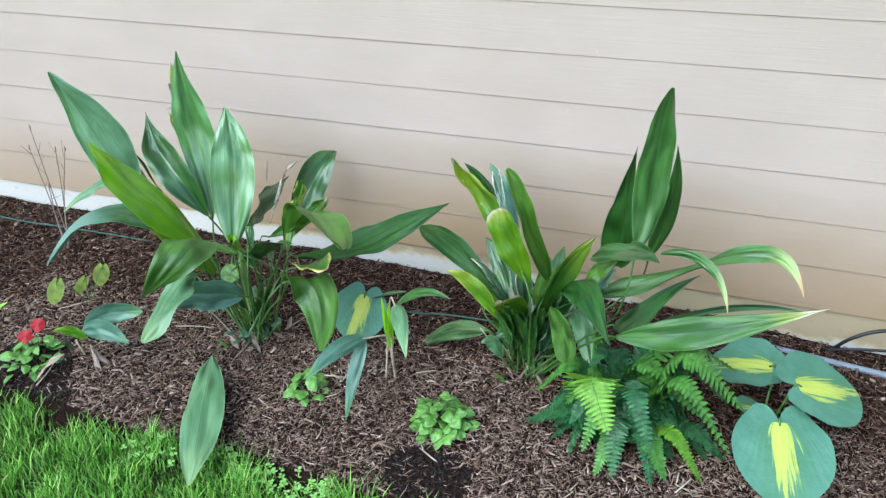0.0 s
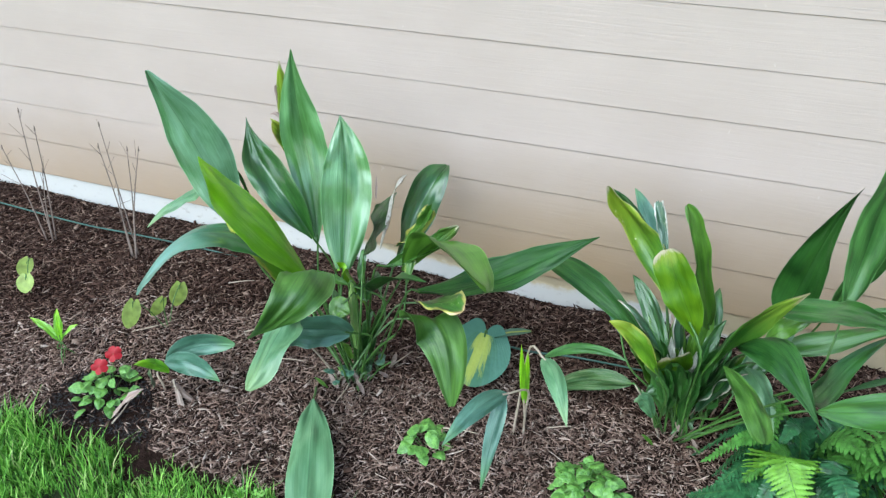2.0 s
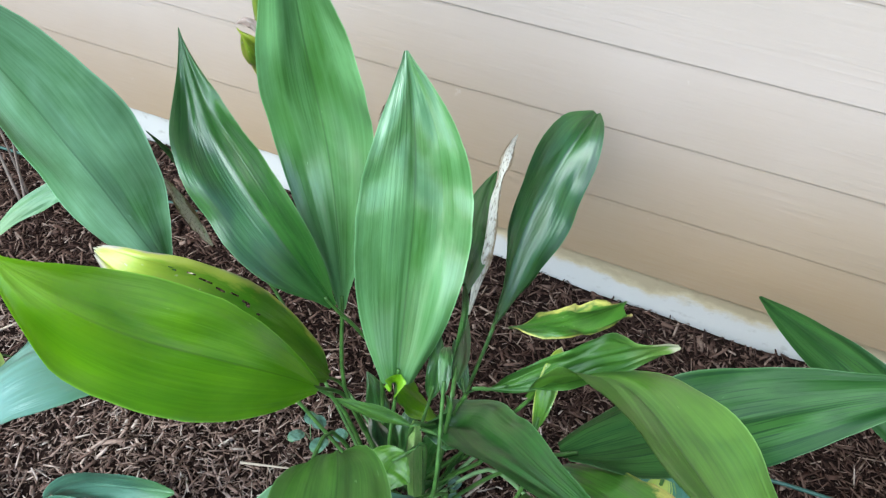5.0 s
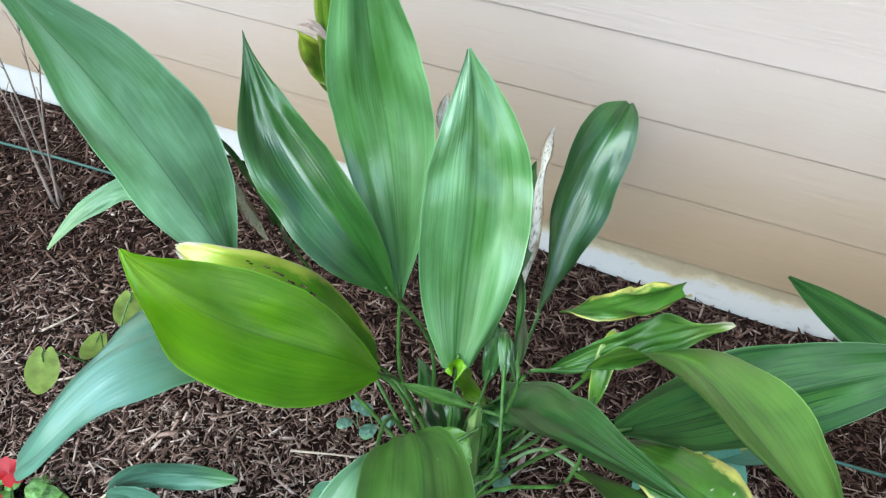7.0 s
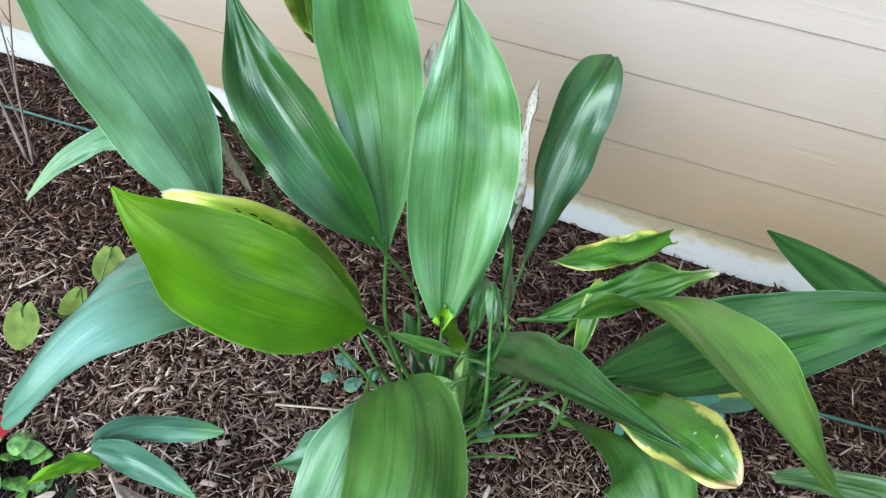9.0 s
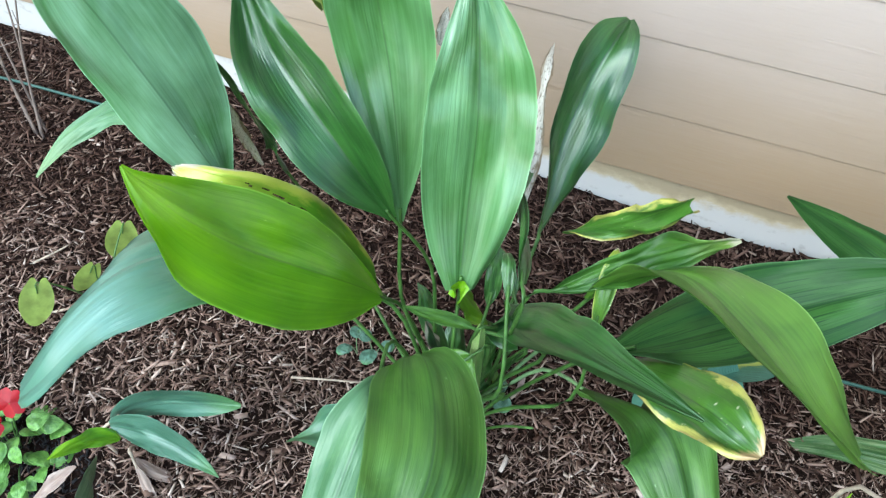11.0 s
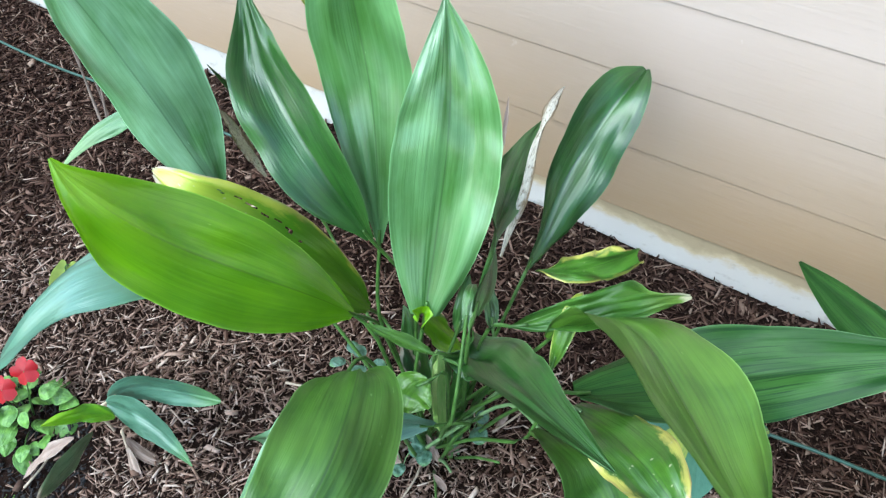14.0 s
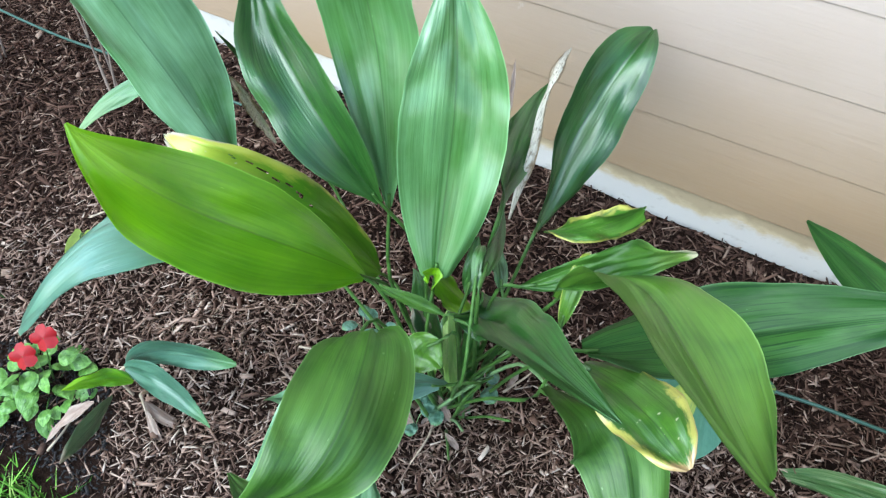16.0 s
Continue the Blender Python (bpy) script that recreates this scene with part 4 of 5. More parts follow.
leaf(shoot, (-0.203, -0.854, 0.147), (-0.183, -0.86, 0.116), (-0.158, -0.846, 0.086), (-0.129, -0.826, 0.053), (-0.002, 0.009, 0.001), DRIED, stalk=False, twist=-0.03, foot=0.60, point=0.91)
leaf(shoot, (-0.288, -0.893, 0.130), (-0.303, -0.918, 0.133), (-0.325, -0.951, 0.106), (-0.341, -0.977, 0.075), (-0.009, 0.006, 0.000), DRIED, stalk=False, ragged=0.2)
sprout = thing("young_shoot", (0.745, -0.645, 0.09), "young shoot with lime tips and drooping bluish leaves", "plant", "young shoots in the mulch")
leaf(sprout, (0.731, -0.774, 0.342), (0.702, -0.841, 0.376), (0.673, -0.908, 0.37), (0.643, -0.974, 0.324), (0.017, -0.006, -0.016), BLUISH, wave=0.0018, fold=0.18)
leaf(sprout, (0.728, -0.784, 0.342), (0.725, -0.83, 0.322), (0.723, -0.876, 0.263), (0.72, -0.922, 0.164), (0.019, 0.004, -0.004), BLUISH, stalk=False, wave=0.0018, fold=0.18)
leaf(sprout, (0.802, -0.735, 0.442), (0.835, -0.79, 0.47), (0.868, -0.846, 0.458), (0.901, -0.902, 0.406), (0.019, 0.01, 0.005), PALE, wave=0.0018, fold=0.18)
leaf(sprout, (0.803, -0.722, 0.437), (0.869, -0.76, 0.519), (0.934, -0.797, 0.561), (1, -0.835, 0.563), (-0.003, 0.006, 0.01), GREEN, stalk=False)
leaf(sprout, (0.748, -0.663, 0.222), (0.742, -0.665, 0.286), (0.736, -0.666, 0.35), (0.731, -0.668, 0.414), (-0.007, -0.003, -0.001), LIME)
leaf(sprout, (0.748, -0.652, 0.22), (0.747, -0.655, 0.277), (0.747, -0.657, 0.334), (0.747, -0.66, 0.391), (-0.008, -0.003, 0), LIME, stalk=False)
for part_of in (sprout, shoot):
    for blade in part_of.children:
        for stem in blade.children:
            stem.data.materials[0] = STRAW
small_shoot = thing("young_shoot", (-0.646, -0.826, 0.085), "small pale shoot with two lime green leaves", "plant", "young shoots in the mulch")
for tip_at, out_to in (((-0.655, -0.80, 0.25), (0.012, 0.004, 0)), ((-0.74, -0.83, 0.215), (0.003, 0.011, 0)), ((-0.60, -0.79, 0.20), (0.008, -0.007, 0))):
    foot_at = Vector((-0.646, -0.826, 0.15))
    end_at = Vector(tip_at)
    leaf(small_shoot, foot_at, foot_at.lerp(end_at, 0.33) + Vector((0, 0, 0.015)), foot_at.lerp(end_at, 0.7) + Vector((0, 0, 0.012)), end_at, out_to, LIME, thick=0.002)


# ---- heart-shaped leaves ----
def heart_mesh(name, notch, tip, side, mat, dish=0.12, droop=0.10, rings=9, spokes=44, ripple=0.0):
    """A heart leaf spread round the joint of its stalk: spokes from the joint to a rounded rim with a notch behind."""
    notch, tip, side = Vector(notch), Vector(tip), Vector(side)
    axis = tip - notch
    side = side - axis * (side.dot(axis) / axis.length_squared)
    nrm = side.normalized().cross(axis.normalized())
    if nrm.z < 0:
        nrm = -nrm
    seed = random.random() * 40
    front, back, uvs = [], [], []
    for i in range(spokes + 1):
        w = (i / spokes * 2 - 1) * (math.pi - 0.02)
        rim = 0.36 * math.cos(w) + math.sqrt(0.58 ** 2 - (0.36 * math.sin(w)) ** 2)
        rim += 0.07 * math.exp(-(w / 0.3) ** 2)
        rim *= 1.12 - 1.02 * math.exp(-((math.pi - abs(w)) / 0.36) ** 2) + 0.28 * math.exp(-((math.pi - 0.75 - abs(w)) / 0.4) ** 2)
        rim *= 1 + 0.02 * noise.noise((w * 2, seed, 0))
        for j in range(rings + 1):
            r = max(j / rings, 0.004)
            along, across = rim * r * math.cos(w), rim * r * math.sin(w) / 0.58
            lift = dish * side.length * (across * across - 0.35 * abs(across)) - droop * axis.length * (along * abs(along) + 0.4 * across * across)
            lift += ripple * math.sin(w * 11) * r * r + 0.03 * side.length * noise.noise((along * 3 + seed, across * 2, 0))
            q = notch + axis * along + side * across + nrm * lift
            front.append(q)
            back.append(q - nrm * 0.001)
            uvs.append((i / spokes, j / rings))
    c, n, faces = rings + 1, len(front), []
    for i in range(spokes):
        for j in range(rings):
            a = i * c + j
            faces += [(a, a + c, a + c + 1, a + 1), (n + a, n + a + 1, n + a + c + 1, n + a + c)]
    return mesh_of(name, front + back, faces, mat, True, uvs + uvs)


def heart_leaf(plant, notch, tip, side, mat, root=None, thick=0.004, **shape):
    ob = child(new("leaf", heart_mesh("leaf", notch, tip, side, mat, **shape)), plant)
    notch, root = Vector(notch), Vector(root or plant.location)
    way = (Vector(tip) - notch).normalized()
    s = tube("stalk", [root, root.lerp(notch, 0.5) + Vector((0, 0, 0.025)), notch - way * 0.01, notch + way * 0.01], thick, STALK, None, thick * 0.7, 6, 10)
    s.parent = ob


hosta_small = thing("hosta", (0.60, -0.46, 0.1), "small hosta with yellow-centred blue-green leaves in mulch", "plant", "hostas in the bed")
heart_leaf(hosta_small, (0.572, -0.455, 0.258), (0.560, -0.545, 0.155), (0.078, 0.039, 0.0), HOSTA)
heart_leaf(hosta_small, (0.60, -0.42, 0.24), (0.675, -0.39, 0.262), (0.012, -0.04, 0.02), HOSTA)
hosta_big = thing("hosta", (1.80, -0.56, 0.06), "large hosta with yellow-centred blue-green heart-shaped leaves", "plant", "hostas in the bed")
heart_leaf(hosta_big, (1.825, -0.646, 0.235), (1.860, -0.821, 0.162), (0.109, 0.032, 0.000), HOSTA, ripple=0.0015)
heart_leaf(hosta_big, (1.862, -0.552, 0.290), (2.010, -0.482, 0.264), (-0.007, 0.118, 0.017), HOSTA, ripple=0.0015)
heart_leaf(hosta_big, (1.805, -0.458, 0.270), (1.658, -0.447, 0.257), (-0.000, 0.086, 0.012), HOSTA, ripple=0.003, dish=0.3)
heart_leaf(hosta_big, (1.785, -0.55, 0.19), (1.735, -0.58, 0.215), (0.02, -0.04, 0.0), HOSTA)

round_plant = thing("round_leaved_seedling", (-0.43, -0.61, 0.1), "seedling with three yellow-green rounded leaves on pinkish stems", "plant", "seedlings in the bed")
for notch, tip, side in (((-0.468, -0.69, 0.243), (-0.47, -0.725, 0.185), (0.017, 0.019, 0)), ((-0.43, -0.612, 0.218), (-0.455, -0.635, 0.170), (0.018, 0.015, 0.004)), ((-0.445, -0.508, 0.205), (-0.45, -0.535, 0.150), (0.018, 0.02, 0))):
    heart_leaf(round_plant, notch, tip, side, ROUND, thick=0.0018, dish=0.2)
tube("runner", [(-0.52, -0.671, 0.115), (-0.46, -0.63, 0.125), (-0.42, -0.56, 0.118)], 0.0025, STRAW, round_plant)

far_seedling = thing("round_leaved_seedling", (-0.992, -0.612, 0.110), "seedling with two yellowish rounded leaves in dark mulch", "plant", "seedlings in the bed")
heart_leaf(far_seedling, (-1.028, -0.564, 0.200), (-1.040, -0.594, 0.160), (0.020, 0.018, 0.0), ROUND, thick=0.0018, dish=0.2)
heart_leaf(far_seedling, (-0.999, -0.611, 0.170), (-0.984, -0.641, 0.135), (0.022, 0.014, 0.004), ROUND, thick=0.0018, dish=0.2)


# ---- fern ----
def frond(plant, root, mid, tip, width, mat):
    """An arching frond: a midrib with two rows of toothed leaflets."""
    n = 30
    pts = curve_points([root, mid, tip], n)
    verts, faces = [], []
    side0 = (Vector(tip) - Vector(root)).cross(Vector((0, 0, 1))).normalized()
    for i in range(2, n + 1):
        f = i / n
        d = (pts[min(i + 1, n)] - pts[i - 1]).normalized()
        s = (side0 - d * side0.dot(d)).normalized()
        nrm = s.cross(d)
        reach = width * min(1.0, (f - 0.02) * 5) * (1 - f) ** 0.62 * random.uniform(0.9, 1.1) + 0.004
        broad = 0.0138 * (1.15 - 0.55 * f)
        for sign in (-1, 1):
            go = (s * sign + d * 0.32).normalized()
            cup = random.uniform(-0.25, 0.1)
            k = len(verts)
            steps = 13
            for j in range(steps + 1):
                g = j / steps
                w = broad * (1 - g) ** 0.5 * (1.0 if j % 2 else 0.5)
                q = pts[i] + go * reach * g + nrm * (cup * reach * g * g)
                verts += [q + d * w + nrm * 0.001, q - nrm * 0.0012, q - d * w + nrm * 0.001]
            for j in range(steps):
                a = k + j * 3
                faces += [(a, a + 1, a + 4, a + 3), (a + 1, a + 2, a + 5, a + 4)]
    ob = child(new("frond", mesh_of("frond", verts, faces, mat)), plant)
    rib = tube("midrib", [root, mid, tip], 0.0022, STALK, None, 0.0007, 5, 14)
    rib.parent = ob


fern = thing("fern", (1.43, -0.66, 0.08), "bushy green fern with one lime young frond, in mulch", "fern")
for mid, tip, width, mat in (
        ((1.350, -0.740, 0.334), (1.412, -0.858, 0.262), 0.100, FERN_NEW), ((1.31, -0.66, 0.23), (1.19, -0.715, 0.135), 0.045, FERN),
        ((1.35, -0.73, 0.23), (1.30, -0.80, 0.10), 0.045, FERN), ((1.43, -0.77, 0.24), (1.44, -0.87, 0.11), 0.055, FERN),
        ((1.55, -0.68, 0.30), (1.70, -0.72, 0.25), 0.062, FERN), ((1.57, -0.62, 0.33), (1.73, -0.62, 0.27), 0.06, FERN),
        ((1.56, -0.74, 0.21), (1.685, -0.80, 0.11), 0.038, FERN_NEW), ((1.49, -0.76, 0.22), (1.55, -0.87, 0.12), 0.045, FERN),
        ((1.47, -0.58, 0.32), (1.56, -0.52, 0.30), 0.06, FERN), ((1.40, -0.58, 0.30), (1.36, -0.52, 0.28), 0.05, FERN),
        ((1.35, -0.62, 0.28), (1.28, -0.60, 0.22), 0.05, FERN), ((1.46, -0.71, 0.28), (1.50, -0.81, 0.20), 0.055, FERN),
        ((1.52, -0.63, 0.27), (1.62, -0.66, 0.19), 0.055, FERN), ((1.40, -0.70, 0.30), (1.39, -0.78, 0.25), 0.05, FERN),
        ((1.38, -0.66, 0.36), (1.33, -0.72, 0.38), 0.035, FERN), ((1.42, -0.74, 0.18), (1.39, -0.86, 0.095), 0.045, FERN_MID),
        ((1.560, -0.660, 0.399), (1.763, -0.705, 0.325), 0.095, FERN_MID), ((1.347, -0.600, 0.359), (1.324, -0.683, 0.259), 0.035, FERN_MID), ((1.457, -0.640, 0.338), (1.649, -0.751, 0.304), 0.06, FERN_MID),
        ((1.528, -0.600, 0.386), (1.736, -0.569, 0.353), 0.07, FERN_MID), ((1.556, -0.720, 0.363), (1.741, -0.819, 0.253), 0.052, FERN_MID), ((1.459, -0.760, 0.337), (1.536, -0.887, 0.253), 0.05, FERN),
        ((1.50, -0.70, 0.20), (1.60, -0.76, 0.13), 0.045, FERN), ((1.35, -0.68, 0.18), (1.24, -0.76, 0.11), 0.04, FERN)):
    tip = tuple(a + (b - a) * 0.88 for a, b in zip((1.43, -0.66, 0.12), tip))
    frond(fern, (1.43 + random.uniform(-0.03, 0.03), -0.66 + random.uniform(-0.03, 0.03), 0.1), mid, tip, width, mat)

random.seed(17)
for k in range(48):
    turn = -2.9 + k * 2.4 + random.uniform(-0.15, 0.15)
    out, rise = random.uniform(0.10, 0.24), random.uniform(0.08, 0.22)
    foot_at = Vector((1.43 + random.uniform(-0.07, 0.08), -0.66 + random.uniform(-0.05, 0.05), 0.095))
    go = Vector((math.cos(turn), math.sin(turn) * 0.72, 0))
    bend = Vector((-go.y, go.x, 0)) * random.uniform(-0.04, 0.04)
    frond(fern, foot_at, foot_at + go * out * 0.5 + bend + Vector((0, 0, rise)), foot_at + go * out + bend * 0.3 + Vector((0, 0, rise * random.uniform(0.15, 0.7))), random.uniform(0.042, 0.064), FERN if k % 3 else FERN_MID)


# ---- impatiens ----
oval_leaves = []
for k in range(3):
    random.seed(20 + k)
    oval_leaves.append(blade_mesh("herb_leaf", (0, 0, 0), (0.010, 0, 0.002), (0.022, 0, 0.002), (0.034, 0, -0.006), (0, 0.0145, 0), HERB, foot=0.42, point=0.72, fold=0.16, wave=0.002, rows=10, cols=6))


def bedding_plant(at, count, spread, height, label, seed, blooms=()):
    random.seed(seed)
    p = thing("impatiens", at, label, "plant", "bedding plants")
    foot = Vector(at)
    for i in range(count):
        turn = i * 2.4 + random.uniform(-0.4, 0.4)
        r = spread * math.sqrt((i + 0.5) / count) * random.uniform(0.75, 1.05)
        z = height * (1 - 0.75 * (r / spread) ** 1.6) * random.uniform(0.45, 1.08)
        where = foot + Vector((math.cos(turn) * r * 0.8, math.sin(turn) * r * 0.8, z))
        ob = new("leaf", oval_leaves[i % 3])
        child(ob, p)
        size = random.uniform(0.6, 1.3)
        ob.matrix_basis = Matrix.Translation(where) @ Euler((random.uniform(-0.6, 0.6), random.uniform(-0.5, 0.45), turn + random.uniform(-0.5, 0.5))).to_matrix().to_4x4() @ Matrix.Scale(size, 4)
        if i % 3 == 0:
            tube("stem", [foot, foot.lerp(where, 0.6) + Vector((0, 0, 0.008)), where], 0.0016, STALK, p, 0.001, 5, 6)
    for spot in blooms:
        verts, faces = [], []
        c = Vector(spot)
        face = Vector((0.35, -0.7, 0.75)).normalized()
        a0 = face.orthogonal().normalized()
        b0 = face.cross(a0)
        for k in range(5):
            base = len(verts)
            w = k * 2 * math.pi / 5 + 0.3
            verts.append(c)
            for j in range(7):
                g = w + (j / 6 - 0.5) * 1.35
                r = 0.024 * (0.72 + 0.34 * math.sin(math.pi * j / 6)) * (0.93 if j == 3 else 1)
                verts.append(c + (a0 * math.cos(g) + b0 * math.sin(g)) * r + face * (0.004 * math.sin(3 * g) + 0.002 * k / 5 - 0.004))
            faces += [(base, base + j, base + j + 1) for j in range(1, 7)]
        bloom = child(new("flower", mesh_of("flower", verts, faces, PETAL)), p, "bright red flower with five petals")
        tube("stem", [foot, foot.lerp(c, 0.6), c], 0.0015, STALK, p, 0.001, 5, 6)
    return p


bedding_plant((-0.42, -0.89, 0.05), 52, 0.11, 0.11, "red-flowered impatiens with soft green leaves in dark soil", 3, ((-0.425, -0.90, 0.175), (-0.402, -0.863, 0.200)))
bedding_plant((0.945, -0.77, 0.07), 84, 0.10, 0.10, "leafy light green impatiens with no flowers, in mulch", 4)
bedding_plant((0.522, -0.785, 0.08), 24, 0.06, 0.085, "small light green impatiens seedling in mulch", 5)
random.seed(6)


def weed(at, count, spin):
    """A tiny weed: a few pale rounded leaves on short stems."""
    p = thing("weed_seedling", at, "tiny pale green weed seedling at the foot of the plant", "weed", "weeds in the mulch")
    for k in range(count):
        turn = spin + k * 2.2
        lift = Vector((math.cos(turn) * 0.012, math.sin(turn) * 0.012, 0.018 + 0.006 * k))
        ob = child(new("leaf", weed_leaf), p)
        ob.matrix_basis = Matrix.Translation(Vector(at) + lift) @ Euler((0.25, -0.2, turn)).to_matrix().to_4x4() @ Matrix.Scale(0.72 + 0.12 * k, 4)
        tube("stem", [Vector(at) - Vector((0, 0, 0.015)), Vector(at) + lift * 0.6, Vector(at) + lift], 0.0011, PALE_STALK, p, 0.0008, 5, 5)


random.seed(23)
weed_leaf = blade_mesh("weed_leaf", (0, 0, 0), (0.010, 0, 0.003), (0.024, 0, 0.003), (0.033, 0, -0.004), (0, 0.0155, 0), BLUISH, foot=0.40, point=0.48, fold=0.14, wave=0.001, rows=10, cols=8)
for place, count, spin in (((0.056, -0.543, 0.135), 3, 0.4), ((0.223, -0.623, 0.130), 2, 3.0), ((0.271, -0.550, 0.125), 3, 1.2), ((0.023, -0.541, 0.125), 2, 2.0), ((0.199, -0.654, 0.120), 3, 5.0)):
    weed(place, count, spin)
random.seed(6)


# ---- dry twigs ----
def twig_plant(at, tops, label):
    p = thing("dry_twig_plant", at, label, "dead plant", "dry twig plants by the wall")
    for i, top in enumerate(tops):
        foot = Vector(at) + Vector((random.uniform(-0.02, 0.02), random.uniform(-0.02, 0.02), -0.01))
        top = Vector(top)
        mid = foot.lerp(top, 0.5) + Vector((random.uniform(-0.02, 0.02), 0, random.uniform(-0.01, 0.01)))
        stem = tube("stem", [foot, mid, top], 0.0031, TWIG, p, 0.0013, 5, 12)
        for f in (0.62, 0.8, 0.93):
            q = foot.lerp(top, f) + (mid - foot.lerp(top, 0.5)) * 0.6
            out = Vector((random.uniform(-0.06, 0.06), random.uniform(-0.03, 0.03), random.uniform(0.02, 0.06)))
            b = tube("branch", [q, q + out * 0.5, q + out], 0.0013, TWIG, None, 0.0007, 4, 5)
            b.parent = stem
        bud = tube("bud", [top - Vector((0, 0, 0.006)), top + Vector((0.001, 0, 0.003)), top + Vector((0.002, 0, 0.012))], 0.0035, TWIG, None, 0.0012, 6, 6)
        bud.parent = stem


twig_plant((-0.83, -0.293, 0.115), ((-0.985, -0.17, 0.555), (-0.94, -0.238, 0.505), (-0.775, -0.225, 0.515), (-0.84, -0.21, 0.50), (-0.87, -0.26, 0.36)), "leafless grey-brown twigs standing in mulch by the wall")
twig_plant((-1.21, -0.314, 0.12), ((-1.30, -0.22, 0.58), (-1.22, -0.24, 0.53), (-1.36, -0.28, 0.45), (-1.20, -0.27, 0.38)), "thin leafless twigs standing in mulch by the wall")

# ---- tubes and cables along the wall ----
drip = tube("irrigation_tube", [(-2.2, -0.13, 0.125), (-1.265, -0.18, 0.122), (-0.93, -0.172, 0.122), (-0.60, -0.16, 0.118), (-0.4, -0.15, 0.10), (0.3, -0.22, 0.085), (0.62, -0.285, 0.100), (0.8, -0.29, 0.122), (1.0, -0.278, 0.122), (1.25, -0.25, 0.105), (1.9, -0.2, 0.05)], 0.0034, TUBE, n=80)
tagged(drip, "thin dark green irrigation tube lying on the mulch", "tube")
hose = tube("garden_hose", [(1.78, -0.085, 0.085), (1.95, -0.10, 0.082), (2.15, -0.12, 0.078), (2.6, -0.16, 0.07), (3.2, -0.14, 0.06)], 0.011, HOSE, n=40, sides=10)
tagged(hose, "grey-blue hose lying along the foundation", "hose")
for path, r in (([(2.02, -0.045, 0.09), (2.06, -0.06, 0.15), (2.14, -0.05, 0.19), (2.3, -0.04, 0.21), (2.7, -0.04, 0.23)], 0.006), ([(2.0, -0.05, 0.085), (2.08, -0.07, 0.12), (2.18, -0.06, 0.13), (2.32, -0.05, 0.16), (2.7, -0.03, 0.18)], 0.005)):
    tagged(tube("power_cable", path, r, CABLE, n=30), "black cable hanging low beside the foundation", "cable", "cables by the wall")

# ---- dry stalks lying about ----
for a, b in (((0.30, -0.527), (0.336, -0.434)), ((0.222, -0.62), (0.228, -0.72)), ((-0.062, -0.625), (0.048, -0.59)), ((-0.394, -0.332), (-0.325, -0.278)),
             ((-0.188, -0.541), (-0.094, -0.448)), ((0.549, -0.724), (0.642, -0.699)), ((-0.607, -0.589), (-0.569, -0.532)), ((-0.335, -0.985), (-0.33, -0.908)), ((0.80, -0.6), (0.86, -0.57)), ((0.08, -0.47), (0.17, -0.50))):
    za, zb = bed_height(*a) + 0.012, bed_height(*b) + 0.013
    s = tube("dry_stalk", [(*a, za), ((a[0] + b[0]) / 2 + 0.006, (a[1] + b[1]) / 2, (za + zb) / 2 + 0.004), (*b, zb)], 0.0024, STRAW, None, 0.0014, 5, 8)
    tagged(s, "pale dry plant stalk lying on the mulch", "dry stalk", "dry stalks on the mulch")

# ---- shredded bark mulch ----
SOIL_SPOTS = ((-0.41, -0.94, 0.18, 0.115), (0.96, -0.95, 0.12, 0.09), (-0.30, -1.0, 0.1, 0.05))


def bare(x, y):
    return any(((x - a) / c) ** 2 + ((y - b) / d) ** 2 < 1 + 0.5 * noise.noise((x * 9, y * 9, 0)) for a, b, c, d in SOIL_SPOTS)


def worn_lit_share(x, y):
    """How much of the bark at a place is old, fine and faded rather than fresh; its drop towards the wall also paints
    in shade.
    """
    return min(1.0, max(0.04, 0.68 - 3.2 * (y + 0.47) - 1.3 * max(0.0, -0.12 - x) - 0.35 * max(0.0, x - 0.9) + 0.55 * noise.noise((x * 2.3, y * 2.3, 7.0)) + 0.3 * noise.noise((x * 7, y * 7, 2.0))))


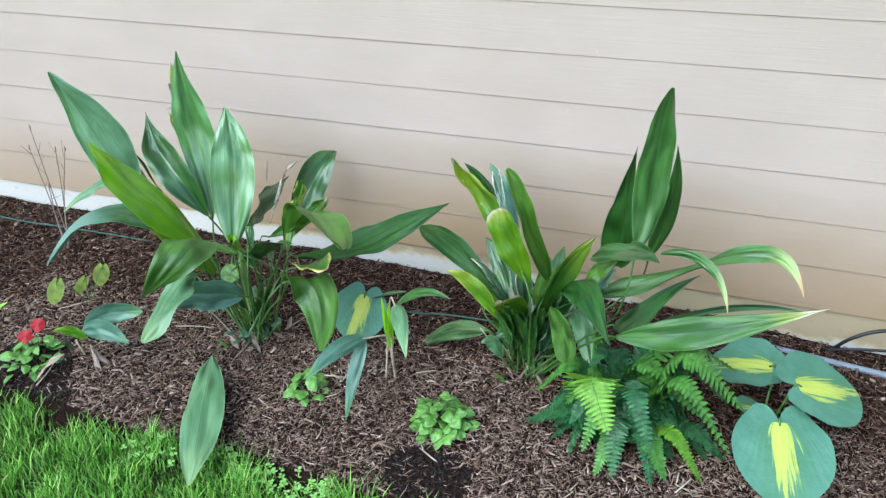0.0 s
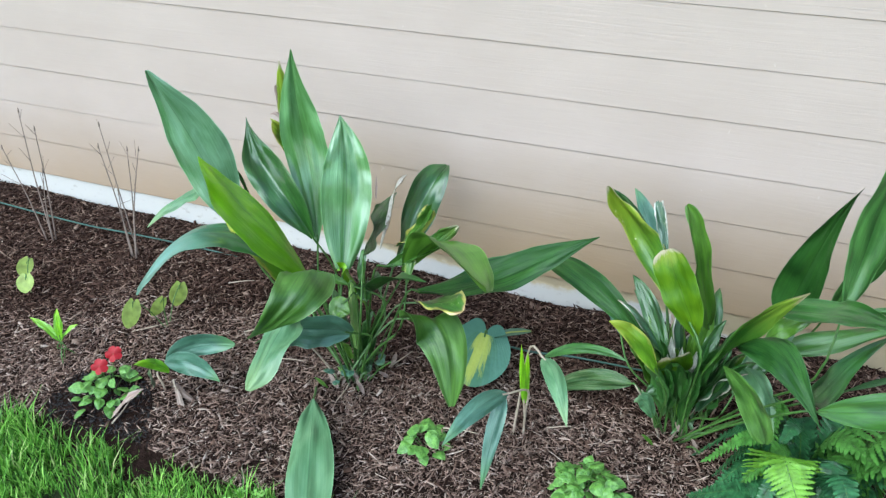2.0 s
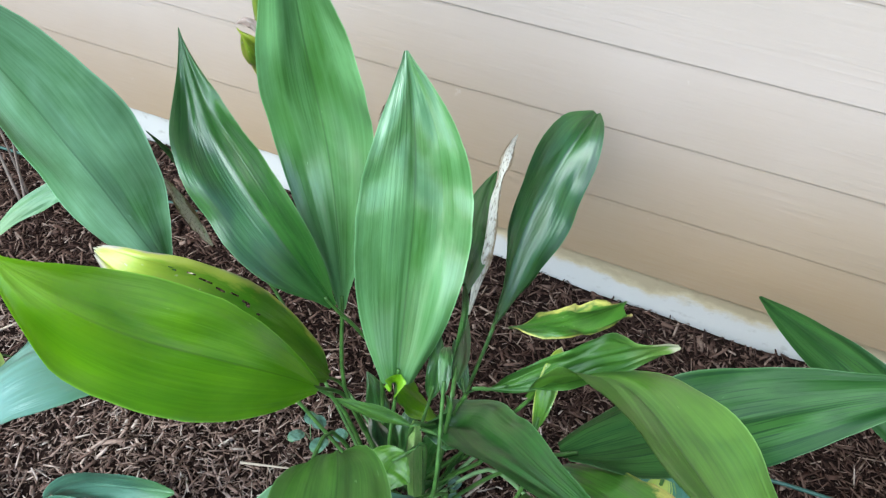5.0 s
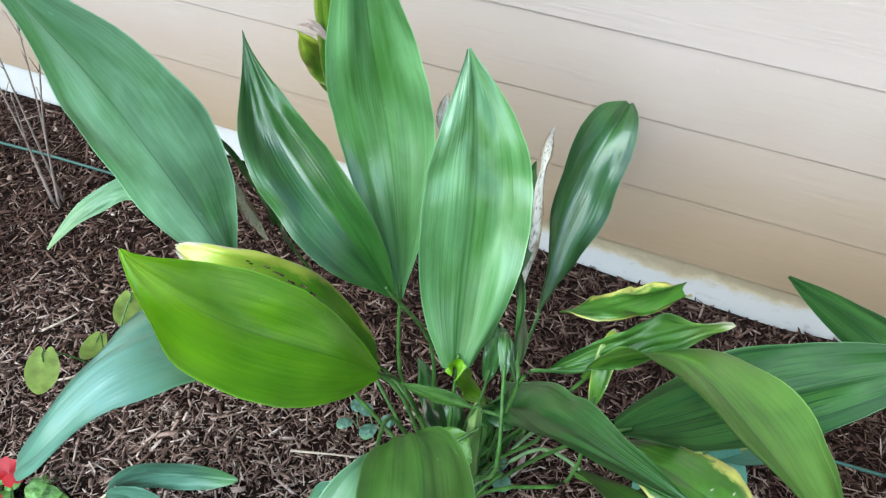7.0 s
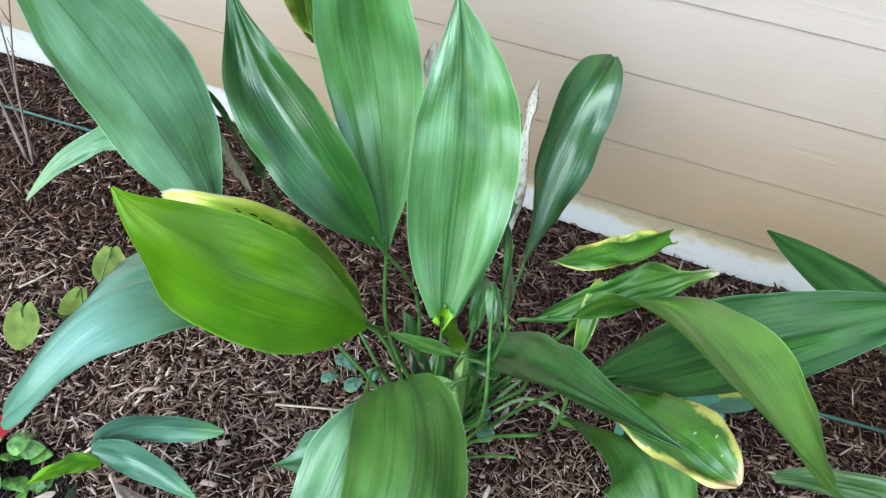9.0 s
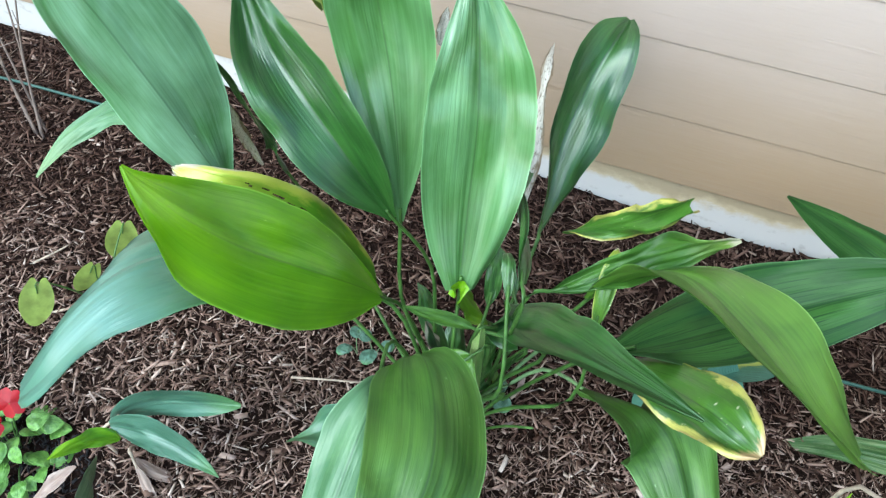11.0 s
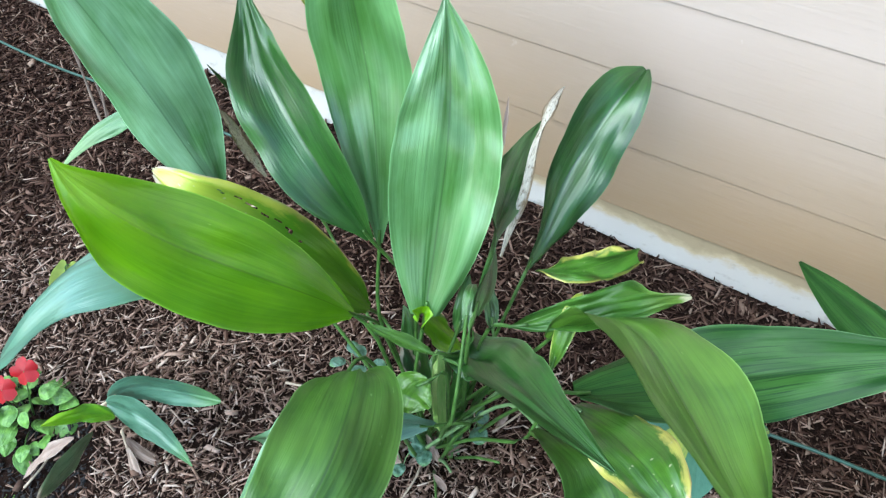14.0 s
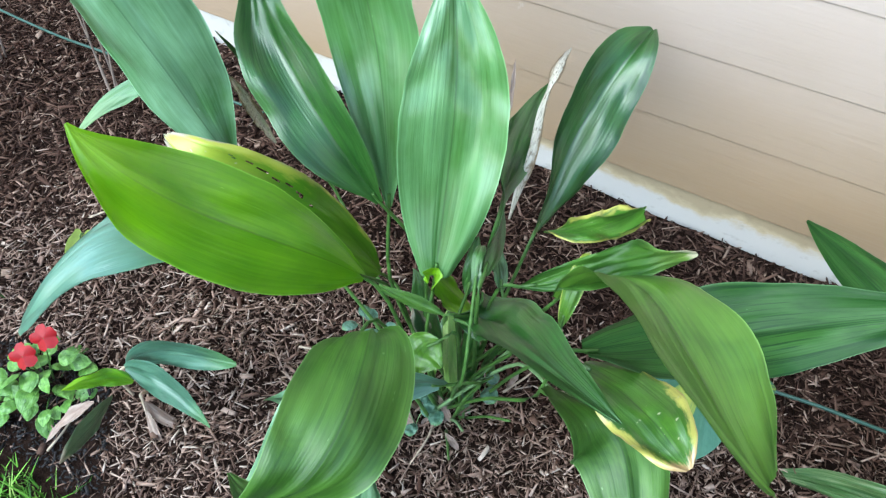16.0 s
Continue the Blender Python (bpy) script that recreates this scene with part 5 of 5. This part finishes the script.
def chips(count, xs, ys, sizes, name, label, mat=None, in_spots=False, old=None):
    rng = np.random.default_rng(count)
    x = rng.uniform(*xs, count)
    y = rng.uniform(*ys, count)
    keep = np.array([b > edge_line(a) + 0.01 and (bare(a, b) if in_spots else (not bare(a, b) or c < 0.12)) for a, b, c in zip(x, y, rng.random(count))])
    if old is not None:
        pick = rng.random(count)
        keep &= np.array([(c < worn_lit_share(a, b)) == old for a, b, c in zip(x, y, pick)])
    x, y = x[keep], y[keep]
    n = len(x)
    z = np.array([bed_height(a, b) for a, b in zip(x, y)]) + rng.uniform(-0.003, 0.010, n)
    length = rng.lognormal(math.log(sizes[0]), 0.5, n).clip(0.003, 0.06)
    wide = rng.lognormal(math.log(sizes[1]), 0.4, n).clip(0.0012, 0.016)
    thick = wide * rng.uniform(0.18, 0.45, n)
    yaw = rng.uniform(0, 2 * math.pi, n)
    tilt = rng.normal(0, 0.27, n)
    roll = rng.normal(0, 0.5, n)
    d = np.stack([np.cos(yaw) * np.cos(tilt), np.sin(yaw) * np.cos(tilt), np.sin(tilt)], 1)
    s = np.stack([-np.sin(yaw), np.cos(yaw), np.zeros(n)], 1)
    u = np.cross(d, s)
    s2 = s * np.cos(roll)[:, None] + u * np.sin(roll)[:, None]
    u2 = np.cross(d, s2)
    c = np.stack([x, y, z], 1)
    verts = np.empty((n, 8, 3))
    bend = rng.normal(0, 0.12, n) * length
    for i, (a, b, e) in enumerate([(-1, -1, -1), (-1, 1, -1), (-1, 1, 1), (-1, -1, 1), (1, -1, -1), (1, 1, -1), (1, 1, 1), (1, -1, 1)]):
        taper = rng.uniform(0.05, 1.0, n)
        slant = rng.uniform(0.62, 1.2, n)
        verts[:, i] = c + d * (a * length * 0.5 * slant)[:, None] + s2 * (b * wide * 0.5 * taper + bend * 0.5 * (a > 0))[:, None] + u2 * (e * thick * 0.5)[:, None]
    quad = np.array([(0, 3, 2, 1), (4, 5, 6, 7), (0, 1, 5, 4), (1, 2, 6, 5), (2, 3, 7, 6), (3, 0, 4, 7)])
    faces = (quad[None] + (np.arange(n) * 8)[:, None, None]).reshape(-1, 4)
    me = bpy.data.meshes.new(name)
    me.vertices.add(n * 8)
    me.vertices.foreach_set("co", verts.ravel())
    me.loops.add(faces.size)
    me.loops.foreach_set("vertex_index", faces.ravel().astype(np.int32))
    me.polygons.add(len(faces))
    me.polygons.foreach_set("loop_start", np.arange(0, faces.size, 4, dtype=np.int32))
    me.polygons.foreach_set("loop_total", np.full(len(faces), 4, dtype=np.int32))
    me.update(calc_edges=True)
    me.materials.append(mat or BARK)
    return tagged(new(name, me), label, "mulch", kind="stuff")


chips(105000, (-3.0, 3.6), (-1.06, 0.0), (0.0205, 0.0040), "bark_mulch", "dark brown shredded bark mulch covering the bed", BARK, old=False)
chips(104000, (-3.0, 3.6), (-1.06, 0.0), (0.0175, 0.0036), "faded_bark_mulch", "faded brown shredded bark mulch around the plants", WORN, old=True)
chips(88000, (-1.5, 2.5), (-1.06, 0.0), (0.012, 0.0016), "bark_fibres", "fine brown fibres of shredded bark in the bed", WORN, old=True)
chips(30000, (-1.5, 2.5), (-1.06, 0.0), (0.011, 0.0013), "dark_bark_fibres", "fine dark fibres of fresh shredded bark", BARK, old=False)
chips(9000, (-0.62, 1.1), (-1.06, -0.82), (0.007, 0.0035), "soil_crumbs", "dark crumbly potting soil showing through the mulch", CRUMB, True)
chips(2200, (-3.0, 3.6), (-1.04, 0.0), (0.028, 0.009), "bark_flakes", "broad dark flakes of bark among the mulch")


# ---- lawn ----
def lawn(count):
    rng = np.random.default_rng(9)
    x = rng.uniform(-2.45, 2.45, count)
    y = rng.uniform(-1.95, -0.98, count)
    keep = np.array([b < edge_line(a) + 0.01 * noise.noise((a * 30, b * 30, 0)) and noise.noise((a * 5, b * 5, 3)) > -0.5 + 0.3 * c for a, b, c in zip(x, y, rng.random(count))])
    x, y = x[keep], y[keep]
    n = len(x)
    tuft = np.array([noise.noise((a * 9, b * 9, 6)) for a, b in zip(x, y)])
    h = rng.uniform(0.025, 0.085, n) * (0.6 + 0.5 * rng.random(n)) * (1 + 0.9 * tuft).clip(0.35, 1.7)
    w = rng.uniform(0.0012, 0.0026, n)
    yaw = rng.uniform(0, 2 * math.pi, n)
    lean = rng.uniform(0.1, 0.9, n) * h
    side = np.stack([-np.sin(yaw), np.cos(yaw), np.zeros(n)], 1)
    way = np.stack([np.cos(yaw), np.sin(yaw), np.zeros(n)], 1)
    foot = np.stack([x, y, np.full(n, 0.0)], 1)
    up = np.array([0, 0, 1.0])
    verts = np.empty((n, 5, 3))
    verts[:, 0] = foot - side * w[:, None]
    verts[:, 1] = foot + side * w[:, None]
    midp = foot + way * (lean * 0.35)[:, None] + up * (h * 0.62)[:, None]
    verts[:, 2] = midp + side * (w * 0.8)[:, None]
    verts[:, 3] = midp - side * (w * 0.8)[:, None]
    verts[:, 4] = foot + way * lean[:, None] + up * h[:, None]
    base = (np.arange(n) * 5)[:, None]
    faces = np.concatenate([base + np.array([0, 1, 2]), base + np.array([0, 2, 3]), base + np.array([3, 2, 4])])
    me = bpy.data.meshes.new("grass")
    me.vertices.add(n * 5)
    me.vertices.foreach_set("co", verts.ravel())
    me.loops.add(faces.size)
    me.loops.foreach_set("vertex_index", faces.ravel().astype(np.int32))
    me.polygons.add(len(faces))
    me.polygons.foreach_set("loop_start", np.arange(0, faces.size, 3, dtype=np.int32))
    me.polygons.foreach_set("loop_total", np.full(len(faces), 3, dtype=np.int32))
    me.update(calc_edges=True)
    me.materials.append(GRASS)
    return tagged(new("grass", me), "short bright green lawn grass beside the bed", "grass", kind="stuff")


lawn(112000)


def clover(count):
    rng = random.Random(8)
    verts, faces = [], []
    for k in range(count):
        x, y = rng.uniform(0.1, 0.78), 0
        y = edge_line(x) - rng.uniform(-0.01, 0.09)
        c = Vector((x, y, rng.uniform(0.025, 0.05)))
        spin = rng.uniform(0, 6.3)
        for j in range(3):
            g = spin + j * 2.094
            out = Vector((math.cos(g), math.sin(g), 0.15))
            turn_to = Vector((-math.sin(g), math.cos(g), 0))
            size = rng.uniform(0.008, 0.013)
            i = len(verts)
            verts += [c, c + out * size * 0.5 + turn_to * size * 0.42, c + out * size + turn_to * size * 0.3, c + out * size * 0.92, c + out * size - turn_to * size * 0.3, c + out * size * 0.5 - turn_to * size * 0.42]
            faces.append(tuple(range(i, i + 6)))
        i = len(verts)
        verts += [c + Vector((0.0007, 0, 0)), c - Vector((0.0007, 0, 0)), Vector((x - 0.0007, y, -0.005)), Vector((x + 0.0007, y, -0.005))]
        faces.append((i, i + 1, i + 2, i + 3))
    return tagged(new("clover", mesh_of("clover", verts, faces, HERB, False)), "low clover leaves at the lawn's edge", "clover", kind="stuff")


clover(170)
